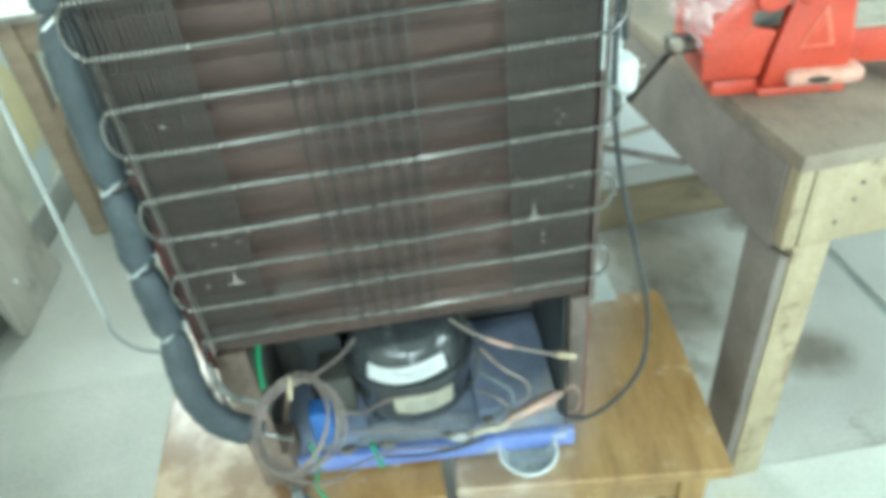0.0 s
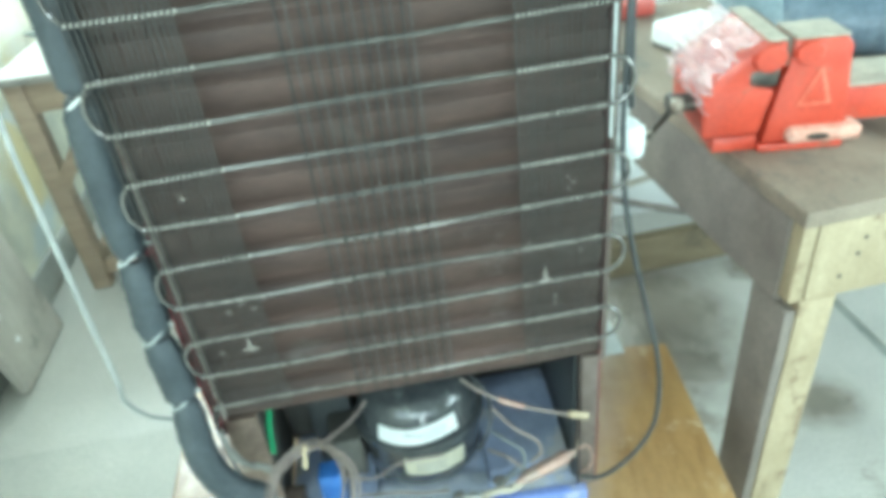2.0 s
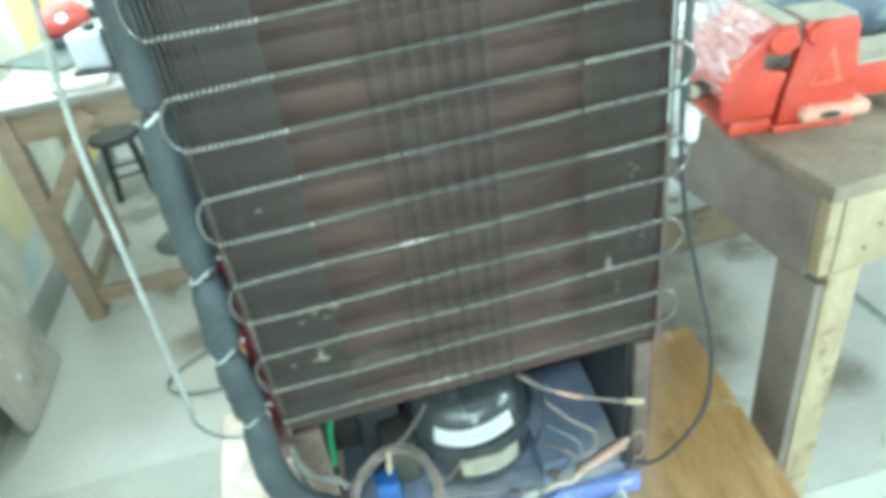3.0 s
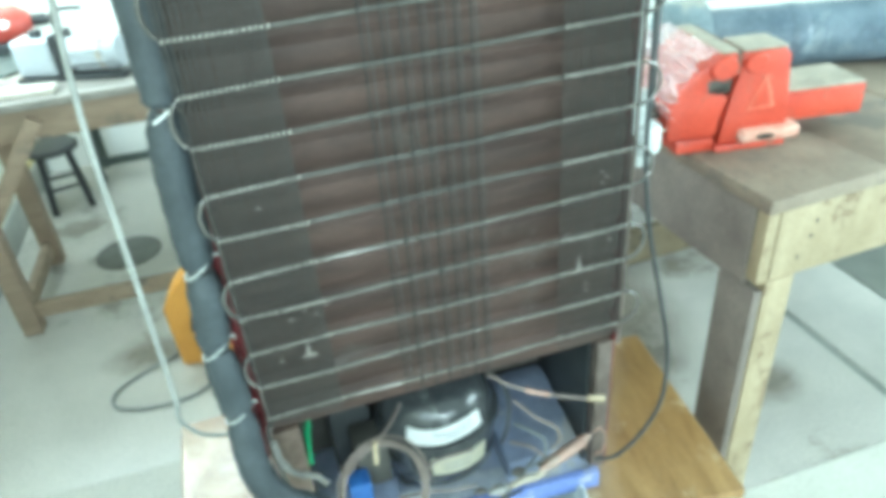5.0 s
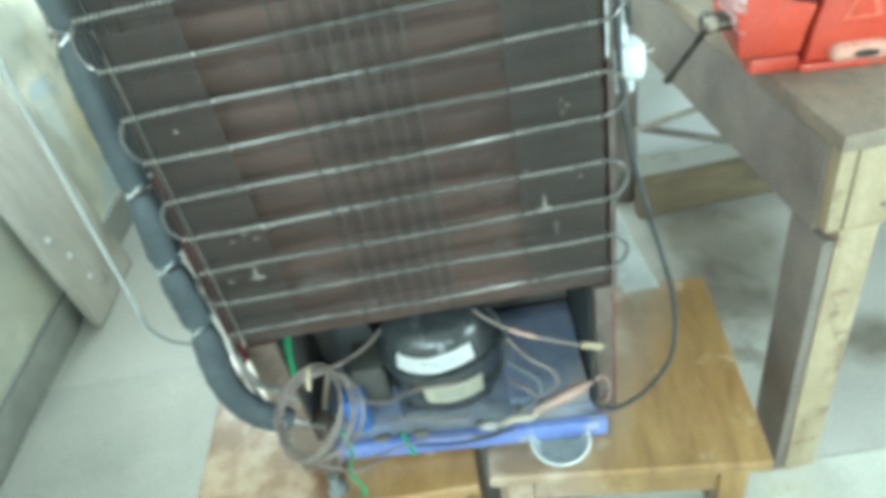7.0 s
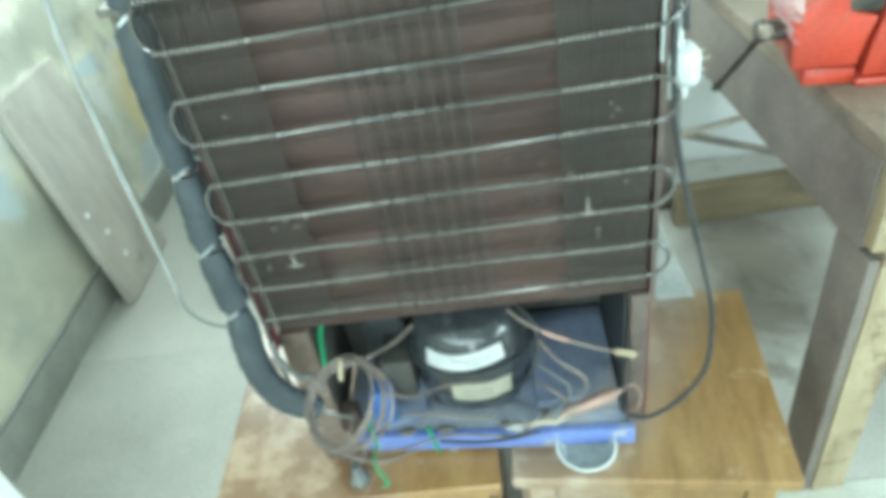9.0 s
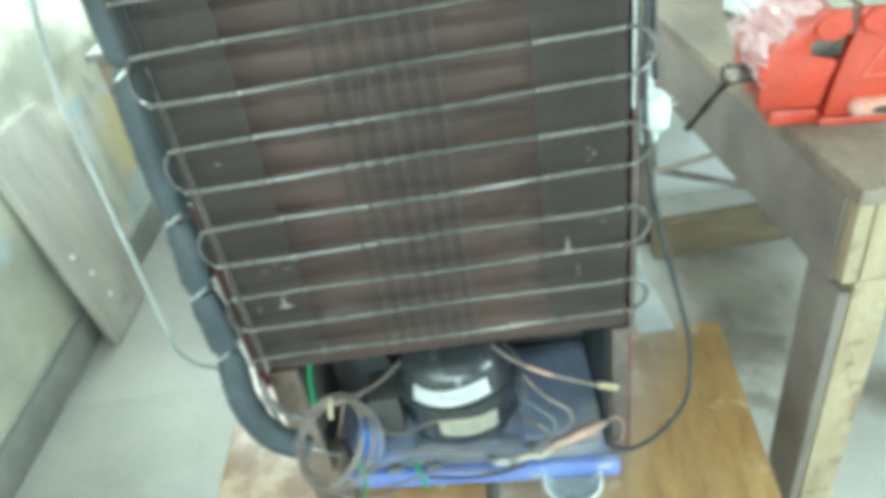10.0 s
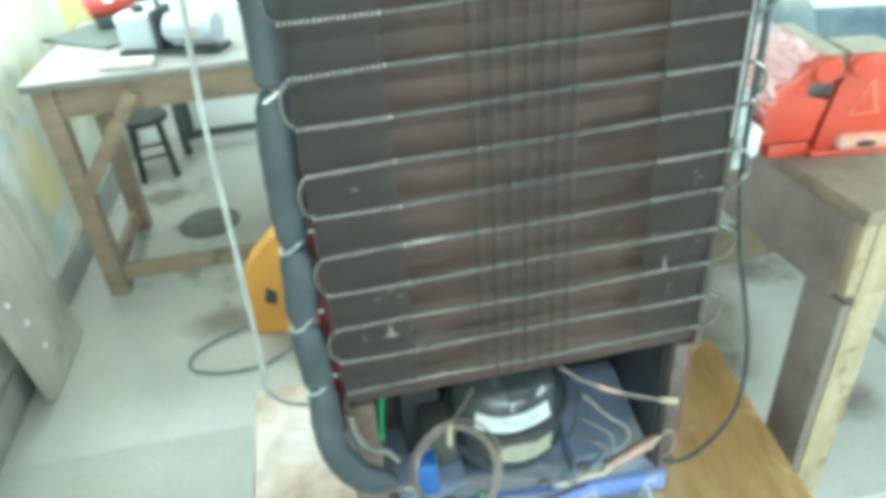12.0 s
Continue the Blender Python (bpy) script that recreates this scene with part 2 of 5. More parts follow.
BENCHTOP = surf("worn_bench_boards", (0.16, 0.125, 0.094), (0.31, 0.255, 0.195), 3.5, 0.6, bump=0.35, stretch=(1.6, 1.0, 1.0), stain=(0.155, 0.135, 0.112), stain_scale=4.6, stain_at=0.53, rand=0.06)
RAWWOOD = surf("raw_pale_timber", (0.27, 0.215, 0.13), (0.42, 0.35, 0.235), 4.0, 0.7, bump=0.3, stretch=(3.0, 3.0, 0.8), stain=(0.19, 0.14, 0.085), stain_scale=7.0, stain_at=0.53)
TABLEWOOD = surf("brown_table_timber", (0.205, 0.152, 0.105), (0.31, 0.238, 0.168), 6.0, 0.6, bump=0.3, stretch=(1.0, 5.0, 5.0), stain=(0.14, 0.115, 0.09), stain_scale=4.0, stain_at=0.60)
BROWNWOOD = surf("dark_brown_timber", (0.115, 0.088, 0.048), (0.19, 0.15, 0.09), 5.0, 0.7, bump=0.3, stretch=(0.8, 3.0, 3.0), stain=(0.08, 0.064, 0.04), stain_scale=5.0, stain_at=0.58)
TABLETOP = surf("grey_brown_table_top", (0.165, 0.155, 0.138), (0.27, 0.255, 0.23), 5.0, 0.45, bump=0.2, stretch=(1.0, 3.0, 1.0), stain=(0.11, 0.10, 0.09), stain_scale=4.0, stain_at=0.60)
BOARD = surf("weathered_grey_board", (0.41, 0.385, 0.34), (0.57, 0.54, 0.48), 5.0, 0.75, bump=0.3, stretch=(2.0, 2.0, 0.8), stain=(0.32, 0.30, 0.26), stain_scale=5.0, stain_at=0.60)
PANEL = surf("dusty_brown_sheet", (0.037, 0.022, 0.0182), (0.086, 0.0525, 0.0425), 9.0, 0.62, bump=0.3, stretch=(0.5, 1.0, 2.6), stain=(0.084, 0.068, 0.059), stain_scale=5.0, stain_at=0.58)
RED = surf("red_enamel", (0.10, 0.016, 0.020), (0.16, 0.026, 0.028), 8.0, 0.35, bump=0.05, stain=(0.2, 0.11, 0.09), stain_scale=9, stain_at=0.66, coat=0.3)
RUST = surf("rusty_brown_steel", (0.105, 0.075, 0.058), (0.185, 0.140, 0.110), 20.0, 0.75, bump=0.4, stain=(0.26, 0.22, 0.18), stain_scale=14, stain_at=0.6)
BLUE = surf("dusty_blue_paint", (0.115, 0.165, 0.44), (0.185, 0.245, 0.52), 12.0, 0.5, bump=0.1, stain=(0.34, 0.36, 0.43), stain_scale=14, stain_at=0.60)
BLUEGREY = surf("dusty_blue_liner", (0.115, 0.135, 0.205), (0.20, 0.225, 0.30), 10.0, 0.5, bump=0.2, stain=(0.26, 0.255, 0.26), stain_scale=9, stain_at=0.54)
TRAYBLUE = surf("dust_covered_blue", (0.34, 0.40, 0.60), (0.50, 0.54, 0.66), 14.0, 0.5, bump=0.15, stain=(0.48, 0.48, 0.47), stain_scale=12, stain_at=0.56)
TRAYLIFT = surf("tray_brightening_dust", (0.46, 0.50, 0.60), (0.62, 0.65, 0.70), 40.0, 0.9, bump=0.5, stain=(0.36, 0.36, 0.36), stain_scale=26, stain_at=0.58)
BEIGEFIN = surf("mottled_beige_fin", (0.30, 0.27, 0.235), (0.42, 0.385, 0.34), 20.0, 0.6, bump=0.15, stain=(0.25, 0.17, 0.14), stain_scale=20)
FLANGEDUST = surf("dusty_brown_flange", (0.075, 0.056, 0.047), (0.145, 0.115, 0.098), 26.0, 0.65, bump=0.2, stain=(0.19, 0.165, 0.14), stain_scale=24, stain_at=0.60)
# dark tone that also stands in for shade inside hollows and holes
DARK = surf("dark_paint_and_hollow_shade", (0.042, 0.041, 0.036), (0.085, 0.081, 0.072), 10.0, 0.7, bump=0.1)
COMP = surf("dusty_black_enamel", (0.028, 0.031, 0.034), (0.070, 0.076, 0.080), 9.0, 0.18, bump=0.05, stain=(0.105, 0.11, 0.11), stain_scale=14, stain_at=0.60, coat=0.3)
TUBE = surf("glossy_dark_tube", (0.086, 0.084, 0.079), (0.175, 0.170, 0.158), 14.0, 0.17, metal=0.35, bump=0.0, grain=300)
TUBE.node_tree.links.remove(TUBE.node_tree.nodes["Principled BSDF"].inputs["Roughness"].links[0])
TUBE.node_tree.nodes["Principled BSDF"].inputs["Roughness"].default_value = 0.13
BEAD = surf("pale_weld_glint", (0.42, 0.40, 0.36), (0.58, 0.56, 0.51), 80.0, 0.3, metal=0.25, bump=0.0)
WIRE = surf("dark_painted_wire", (0.033, 0.0305, 0.027), (0.056, 0.052, 0.047), 60.0, 0.55, metal=0.0, bump=0.0)
WIREDARK = surf("black_painted_wire", (0.009, 0.010, 0.010), (0.018, 0.019, 0.018), 60.0, 0.55, metal=0.0, bump=0.0)
FOAM = surf("slate_foam_sleeve", (0.023, 0.031, 0.037), (0.049, 0.060, 0.068), 18.0, 0.6, bump=0.25)
WHITEPL = surf("white_plastic", (0.72, 0.76, 0.76), (0.82, 0.85, 0.84), 20.0, 0.35, bump=0.04, stain=(0.5, 0.52, 0.5), stain_scale=16, stain_at=0.68)
PLUGPL = surf("greyish_white_plastic", (0.48, 0.51, 0.50), (0.60, 0.63, 0.62), 20.0, 0.4, bump=0.04)
WIREDUST = surf("dusty_painted_wire", (0.034, 0.033, 0.030), (0.076, 0.073, 0.067), 40.0, 0.6, metal=0.0, bump=0.0)
HOSEGREY = surf("greyed_plastic_hose", (0.23, 0.24, 0.225), (0.33, 0.34, 0.32), 20.0, 0.45, bump=0.05)
HOSE = surf("milky_plastic_hose", (0.32, 0.35, 0.34), (0.44, 0.47, 0.46), 20.0, 0.4, bump=0.05)
GREYPL = surf("grey_plastic_tube", (0.36, 0.39, 0.38), (0.46, 0.49, 0.48), 20.0, 0.4, bump=0.05)
GREYTAPE = surf("dusty_grey_tape", (0.10, 0.10, 0.092), (0.17, 0.165, 0.15), 26.0, 0.85, bump=0.5, stain=(0.13, 0.12, 0.105), stain_scale=30, stain_at=0.6)
LEADGREY = surf("mid_grey_lead", (0.15, 0.165, 0.16), (0.22, 0.235, 0.23), 20.0, 0.5, bump=0.05)
BLACKPL = surf("black_rubber", (0.020, 0.023, 0.025), (0.045, 0.049, 0.052), 20.0, 0.45, bump=0.1)
COPPER = surf("tarnished_copper", (0.30, 0.19, 0.155), (0.42, 0.295, 0.25), 30.0, 0.45, metal=0.5, bump=0.15, stain=(0.28, 0.22, 0.19), stain_scale=25, stain_at=0.55)
CAPIL = surf("dull_brown_copper", (0.140, 0.114, 0.103), (0.235, 0.195, 0.175), 30.0, 0.5, metal=0.3, bump=0.1)
BRASS = surf("brass_fitting", (0.27, 0.21, 0.135), (0.38, 0.32, 0.22), 30.0, 0.45, metal=0.4, bump=0.1)
GREEN = surf("green_wire_sheath", (0.014, 0.16, 0.06), (0.03, 0.24, 0.10), 30.0, 0.45, bump=0.0)
AZURE = surf("azure_plastic", (0.028, 0.095, 0.31), (0.055, 0.15, 0.40), 18.0, 0.4, bump=0.05, stain=(0.22, 0.27, 0.38), stain_scale=30, stain_at=0.62)
PAPER = surf("white_paper_label", (0.86, 0.88, 0.88), (0.92, 0.93, 0.93), 30.0, 0.6, bump=0.05)
PLATE = surf("cream_name_plate", (0.58, 0.56, 0.45), (0.72, 0.69, 0.56), 40.0, 0.5, bump=0.05, stain=(0.40, 0.36, 0.28), stain_scale=40, stain_at=0.62)
INK = surf("grey_print", (0.25, 0.26, 0.30), (0.35, 0.36, 0.4), 30.0, 0.6, bump=0.0)
VISE = surf("vermilion_enamel", (0.44, 0.046, 0.023), (0.56, 0.076, 0.039), 9.0, 0.42, bump=0.14, stain=(0.31, 0.105, 0.065), stain_scale=16, stain_at=0.59, coat=0.2)
VISEMARK = surf("worn_red_casting", (0.60, 0.12, 0.07), (0.70, 0.19, 0.12), 30.0, 0.5, bump=0.2)
VISEWORN = surf("worn_pinkish_casting", (0.54, 0.25, 0.18), (0.68, 0.45, 0.36), 25.0, 0.55, bump=0.25, stain=(0.50, 0.12, 0.07), stain_scale=22, stain_at=0.60)
STEEL = surf("dusty_steel", (0.33, 0.295, 0.24), (0.46, 0.42, 0.345), 30.0, 0.5, metal=0.35, bump=0.15)
DARKSTEEL = surf("oily_dark_steel", (0.06, 0.055, 0.05), (0.13, 0.12, 0.105), 30.0, 0.4, metal=0.7, bump=0.15)
TANK = surf("weathered_blue_tank", (0.062, 0.096, 0.136), (0.185, 0.235, 0.285), 9.0, 0.36, bump=0.2, stain=(0.23, 0.28, 0.31), stain_scale=7, stain_at=0.58)
ORANGE = surf("orange_yellow_plastic", (0.54, 0.255, 0.045), (0.64, 0.32, 0.062), 8.0, 0.45, bump=0.05)
MOTOR = surf("pale_grey_casting", (0.33, 0.36, 0.385), (0.41, 0.44, 0.465), 6.0, 0.4, bump=0.05, stain=(0.30, 0.325, 0.345), stain_scale=14)
REDPL = surf("red_plastic", (0.42, 0.065, 0.048), (0.52, 0.095, 0.075), 8.0, 0.4, bump=0.05)
DRAIN = surf("dusty_grey_iron", (0.085, 0.09, 0.08), (0.15, 0.155, 0.14), 15.0, 0.6, metal=0.1, bump=0.2)
IRON = surf("dark_green_iron", (0.05, 0.065, 0.06), (0.10, 0.12, 0.11), 15.0, 0.6, metal=0.3, bump=0.15)
FOIL = surf("dull_crumpled_foil", (0.27, 0.27, 0.265), (0.42, 0.42, 0.41), 40.0, 0.45, metal=0.5, bump=0.3, stain=(0.30, 0.24, 0.20), stain_scale=40, stain_at=0.55)
RELAY = surf("dusty_grey_plastic", (0.10, 0.11, 0.11), (0.18, 0.19, 0.185), 20.0, 0.6, bump=0.1)
FLAKE = surf("pale_dust_flake", (0.15, 0.137, 0.123), (0.23, 0.212, 0.19), 60.0, 0.9, bump=0.3)


def clear_film(name):
    m = bpy.data.materials.new(name)
    m.use_nodes = True
    b = m.node_tree.nodes["Principled BSDF"]
    b.inputs["Base Color"].default_value = (0.92, 0.78, 0.78, 1)
    b.inputs["Roughness"].default_value = 0.07
    b.inputs["Alpha"].default_value = 0.50
    b.inputs["Specular IOR Level"].default_value = 0.9
    return m


FILM = clear_film("crumpled_clear_film")


def floor_stain_shade(name, colour, full=0.36, rough=0.5, fine=3.0):
    """A floor stain with shade painted into it, thinning out to a ragged edge."""
    m = bpy.data.materials.new(name)
    m.use_nodes = True
    t = m.node_tree
    b = t.nodes["Principled BSDF"]
    b.inputs["Base Color"].default_value = (*colour, 1)
    b.inputs["Roughness"].default_value = rough
    co = t.nodes.new("ShaderNodeTexCoord")
    g = t.nodes.new("ShaderNodeTexGradient")
    g.gradient_type = "SPHERICAL"
    t.links.new(co.outputs["Object"], g.inputs["Vector"])
    n = t.nodes.new("ShaderNodeTexNoise")
    n.inputs["Scale"].default_value, n.inputs["Detail"].default_value, n.inputs["Roughness"].default_value = fine, 8.0, 0.65
    t.links.new(co.outputs["Object"], n.inputs["Vector"])
    a = t.nodes.new("ShaderNodeMath")
    a.operation = "MULTIPLY"
    t.links.new(g.outputs["Fac"], a.inputs[0])
    t.links.new(n.outputs["Fac"], a.inputs[1])
    r = t.nodes.new("ShaderNodeMapRange")
    r.inputs["From Min"].default_value, r.inputs["From Max"].default_value, r.inputs["To Max"].default_value = 0.06, full, 0.50
    t.links.new(a.outputs[0], r.inputs["Value"])
    t.links.new(r.outputs[0], b.inputs["Alpha"])
    return m


STAINSHADE = floor_stain_shade("brown_stain_and_shade", (0.16, 0.125, 0.085))


# ---- mesh tools ----
def put(name, bm, mat, parent=None, angle=40, at=None):
    me = bpy.data.meshes.new(name)
    bmesh.ops.recalc_face_normals(bm, faces=bm.faces[:])
    bm.to_mesh(me)
    bm.free()
    for p in me.polygons:
        p.use_smooth = True
    me.set_sharp_from_angle(angle=radians(angle))
    me.materials.append(mat)
    ob = new(name, me)
    if parent is not None:
        ob.parent = parent
    if at is not None:
        ob.matrix_basis = at
    return ob


def part(name, bm, mat, parent, label="", angle=40, at=None):
    """One mesh under a thing or under a part."""
    return tagged(put(name, bm, mat, parent, angle, at), label)


def thing(name, m, label, category, group="", kind=""):
    """The Empty at a thing's base."""
    o = new(name)
    o.empty_display_size = 0.05
    o.matrix_basis = m
    return tagged(o, label, category, group, kind)


def structure(name, bm, mat, label, category):
    return tagged(put(name, bm, mat), label, category, "", "structure")


def B():
    return bmesh.new()


def box(bm, x0, x1, y0, y1, z0, z1, bevel=0.0, m=None, seg=2):
    vs = bmesh.ops.create_cube(bm, size=1.0)["verts"]
    mat = Matrix.Translation(((x0 + x1) / 2, (y0 + y1) / 2, (z0 + z1) / 2)) @ Matrix.Diagonal((x1 - x0, y1 - y0, z1 - z0, 1))
    bmesh.ops.transform(bm, matrix=(m @ mat) if m is not None else mat, verts=vs)
    if bevel:
        es = list({e for v in vs for e in v.link_edges})
        bmesh.ops.bevel(bm, geom=es, offset=bevel, segments=seg, affect="EDGES", profile=0.6)
    return bm


def prism(bm, outline, y0, y1, bevel=0.0, m=None):
    """An outline in x and z, drawn out along y."""
    a = [bm.verts.new((x, y0, z)) for x, z in outline]
    b = [bm.verts.new((x, y1, z)) for x, z in outline]
    n = len(outline)
    fs = [bm.faces.new(a), bm.faces.new(b[::-1])]
    fs += [bm.faces.new((a[i], b[i], b[(i + 1) % n], a[(i + 1) % n])) for i in range(n)]
    bmesh.ops.recalc_face_normals(bm, faces=fs)
    vs = a + b
    if bevel:
        r = bmesh.ops.bevel(bm, geom=list({e for f in fs for e in f.edges}), offset=bevel, segments=2, affect="EDGES", profile=0.6)
        vs = list(set(r["verts"]) | {v for v in vs if v.is_valid})
    if m is not None:
        bmesh.ops.transform(bm, matrix=m, verts=vs)
    return bm


def smooth_path(pts, step=6):
    """Catmull-Rom through the points."""
    p = [Vector(q) for q in pts]
    p = [2 * p[0] - p[1]] + p + [2 * p[-1] - p[-2]]
    out = []
    for i in range(1, len(p) - 2):
        for k in range(step):
            t = k / step
            a, b, c, d = p[i - 1], p[i], p[i + 1], p[i + 2]
            out.append(0.5 * (2 * b + (c - a) * t + (2 * a - 5 * b + 4 * c - d) * t * t + (3 * b - a - 3 * c + d) * t ** 3))
    return out + [p[-2]]


def tube(bm, pts, r, seg=8, cap=True, radius=None):
    """A round tube along points; radius(i, n) may vary it."""
    pts = [Vector(p) for p in pts]
    n = len(pts)
    prev, rings = None, []
    for i, p in enumerate(pts):
        d = (pts[min(i + 1, n - 1)] - pts[max(i - 1, 0)]).normalized()
        if prev is None:
            u = d.orthogonal().normalized()
        else:
            u = prev - d * prev.dot(d)
            u = u.normalized() if u.length > 1e-6 else d.orthogonal().normalized()
        prev = u
        w = d.cross(u)
        rr = radius(i, n) if radius else r
        rings.append([bm.verts.new(p + rr * (math.cos(2 * math.pi * k / seg) * u + math.sin(2 * math.pi * k / seg) * w)) for k in range(seg)])
    for a, b in zip(rings, rings[1:]):
        for k in range(seg):
            bm.faces.new((a[k], a[(k + 1) % seg], b[(k + 1) % seg], b[k]))
    if cap:
        bm.faces.new(rings[0][::-1])
        bm.faces.new(rings[-1])
    return bm


def lathe(bm, profile, seg=32, m=None, sx=1.0, sy=1.0):
    """A profile of (radius, z) turned round the z axis; the ends are closed."""
    rings = [[bm.verts.new((r * sx * math.cos(2 * math.pi * k / seg), r * sy * math.sin(2 * math.pi * k / seg), z)) for k in range(seg)] for r, z in profile]
    for a, b in zip(rings, rings[1:]):
        for k in range(seg):
            bm.faces.new((a[k], a[(k + 1) % seg], b[(k + 1) % seg], b[k]))
    bm.faces.new(rings[0][::-1])
    bm.faces.new(rings[-1])
    if m is not None:
        bmesh.ops.transform(bm, matrix=m, verts=[v for r in rings for v in r])
    return bm


def turned_along(p0, p1):
    """Takes the z axis onto the way from p0 to p1."""
    d = Vector(p1) - Vector(p0)
    return Matrix.Translation(p0) @ d.to_track_quat("Z", "Y").to_matrix().to_4x4()


def rod(bm, p0, p1, r, seg=16, r2=None, chamfer=0.0):
    h = (Vector(p1) - Vector(p0)).length
    r2 = r if r2 is None else r2
    prof = [(r - chamfer, 0), (r, chamfer), (r2, h - chamfer), (r2 - chamfer, h)] if chamfer else [(r, 0), (r2, h)]
    return lathe(bm, prof, seg, turned_along(p0, p1))


# ---- the room ----
WX, BY, RX, FY, CZ = -1.245, 3.0, 4.2, -4.5, 3.4
bm = B()
box(bm, WX - 0.2, 0.0, 0.735, BY + 0.2, -0.12, 0.0)
box(bm, 0.0, 1.282, 0.132, BY + 0.2, -0.12, 0.0)
floor = structure("floor", bm, CONCRETE, "grey polished concrete floor with worn stains", "floor")
bm = box(B(), WX - 0.2, 0.0, FY - 0.2, 0.735, -0.12, -0.001)
structure("floor_slab", bm, SLAB, "paler polished floor slab with a straight joint", "floor")
bm = box(B(), 0.0, RX + 0.2, FY - 0.2, 0.130, -0.12, 0.001, 0.0015)
structure("floor_slab", bm, SLABWHITE, "whitish floor slab with cream stains", "floor")
bm = box(B(), 1.310, 1.622, 0.132, BY + 0.2, -0.12, 0.0, 0.0015)
structure("floor_slab", bm, SLAB, "paler polished floor slab beside a dark joint", "floor")
bm = box(B(), 1.630, RX + 0.2, 0.132, BY + 0.2, -0.12, 0.0, 0.0015)
structure("floor_slab", bm, DARKFLOOR, "dark grey floor section", "floor")
bm = box(B(), 1.282, 1.310, 0.132, BY + 0.2, -0.12, -0.004)
box(bm, 1.622, 1.630, 0.132, BY + 0.2, -0.12, -0.004)
structure("floor_joint", bm, JOINT, "dark recessed joint between floor slabs", "floor joint")
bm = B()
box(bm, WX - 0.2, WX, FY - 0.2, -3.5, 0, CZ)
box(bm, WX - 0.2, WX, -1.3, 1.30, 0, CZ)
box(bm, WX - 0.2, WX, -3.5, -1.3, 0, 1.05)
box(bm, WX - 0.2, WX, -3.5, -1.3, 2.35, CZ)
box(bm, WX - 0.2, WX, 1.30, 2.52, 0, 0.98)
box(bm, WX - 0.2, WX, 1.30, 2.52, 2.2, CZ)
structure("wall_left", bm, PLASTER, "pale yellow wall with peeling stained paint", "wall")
bm = box(B(), WX - 0.2, WX, 2.52, BY + 0.2, 0, CZ)
structure("wall_left_end", bm, YELLOW, "yellow painted wall beside the window", "wall")
bm = B()
box(bm, WX, RX, BY, BY + 0.2, 0, 2.50)
box(bm, WX, RX, BY, BY + 0.2, 3.16, CZ)
box(bm, -0.10, RX, BY, BY + 0.2, 2.50, 3.16)
structure("wall_back", bm, WHITEWALL, "white painted back wall with a high window", "wall")
bm = B()
box(bm, RX, RX + 0.2, FY - 0.2, -3.0, 0, CZ)
box(bm, RX, RX + 0.2, 0.6, BY + 0.2, 0, CZ)
box(bm, RX, RX + 0.2, -3.0, 0.6, 0, 1.1)
box(bm, RX, RX + 0.2, -3.0, 0.6, 2.4, CZ)
structure("wall_right", bm, WHITEWALL, "plain painted side wall with a window opening", "wall")
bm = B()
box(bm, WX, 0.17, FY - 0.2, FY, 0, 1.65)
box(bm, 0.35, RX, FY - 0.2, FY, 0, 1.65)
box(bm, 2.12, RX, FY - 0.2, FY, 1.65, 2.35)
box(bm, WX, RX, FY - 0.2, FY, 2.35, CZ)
structure("wall_front", bm, WHITEWALL, "plain painted unseen wall with a narrow doorway and an added high opening", "wall")
bm = box(B(), WX - 0.2, RX + 0.2, FY - 0.2, BY + 0.2, CZ, CZ + 0.15)
structure("ceiling", bm, CEIL, "plain whitewashed ceiling", "ceiling")
bm = box(B(), WX, WX + 0.018, FY, BY, 0, 0.125, 0.004)
skirting = structure("baseboard", bm, SKIRT, "rough grey cement skirting along the wall", "skirting")

# brown stains that also paint the shade below the bench and behind the case
for x, y, sx, sy in ((0.80, 0.88, 0.30, 0.40), (0.74, 0.66, 0.22, 0.24), (1.02, 0.42, 0.16, 0.12), (-0.30, 1.05, 0.30, 0.16), (-0.66, 1.24, 0.19, 0.13)):
    bm = B()
    bmesh.ops.create_circle(bm, cap_ends=True, segments=24, radius=1.0)
    part("stain_and_shade", bm, STAINSHADE, floor, "dark brown floor stain with painted shade", at=Matrix.Translation((x, y, 0.0012)) @ Matrix.Diagonal((sx, sy, 1, 1)))

bm = B()
tube(bm, [(WX + 0.0185 + 0.002 * noise.noise(Vector((0.0, 9.0 * y, 0.5))), y, 0.1245 + 0.006 * noise.noise(Vector((3.0, 14.0 * y, 0.0)))) for y in [-0.6 + 0.02 * i for i in range(100)]], 0.0028, 5)
part("crack", bm, RELAY, skirting, "dark crack between wall and skirting")

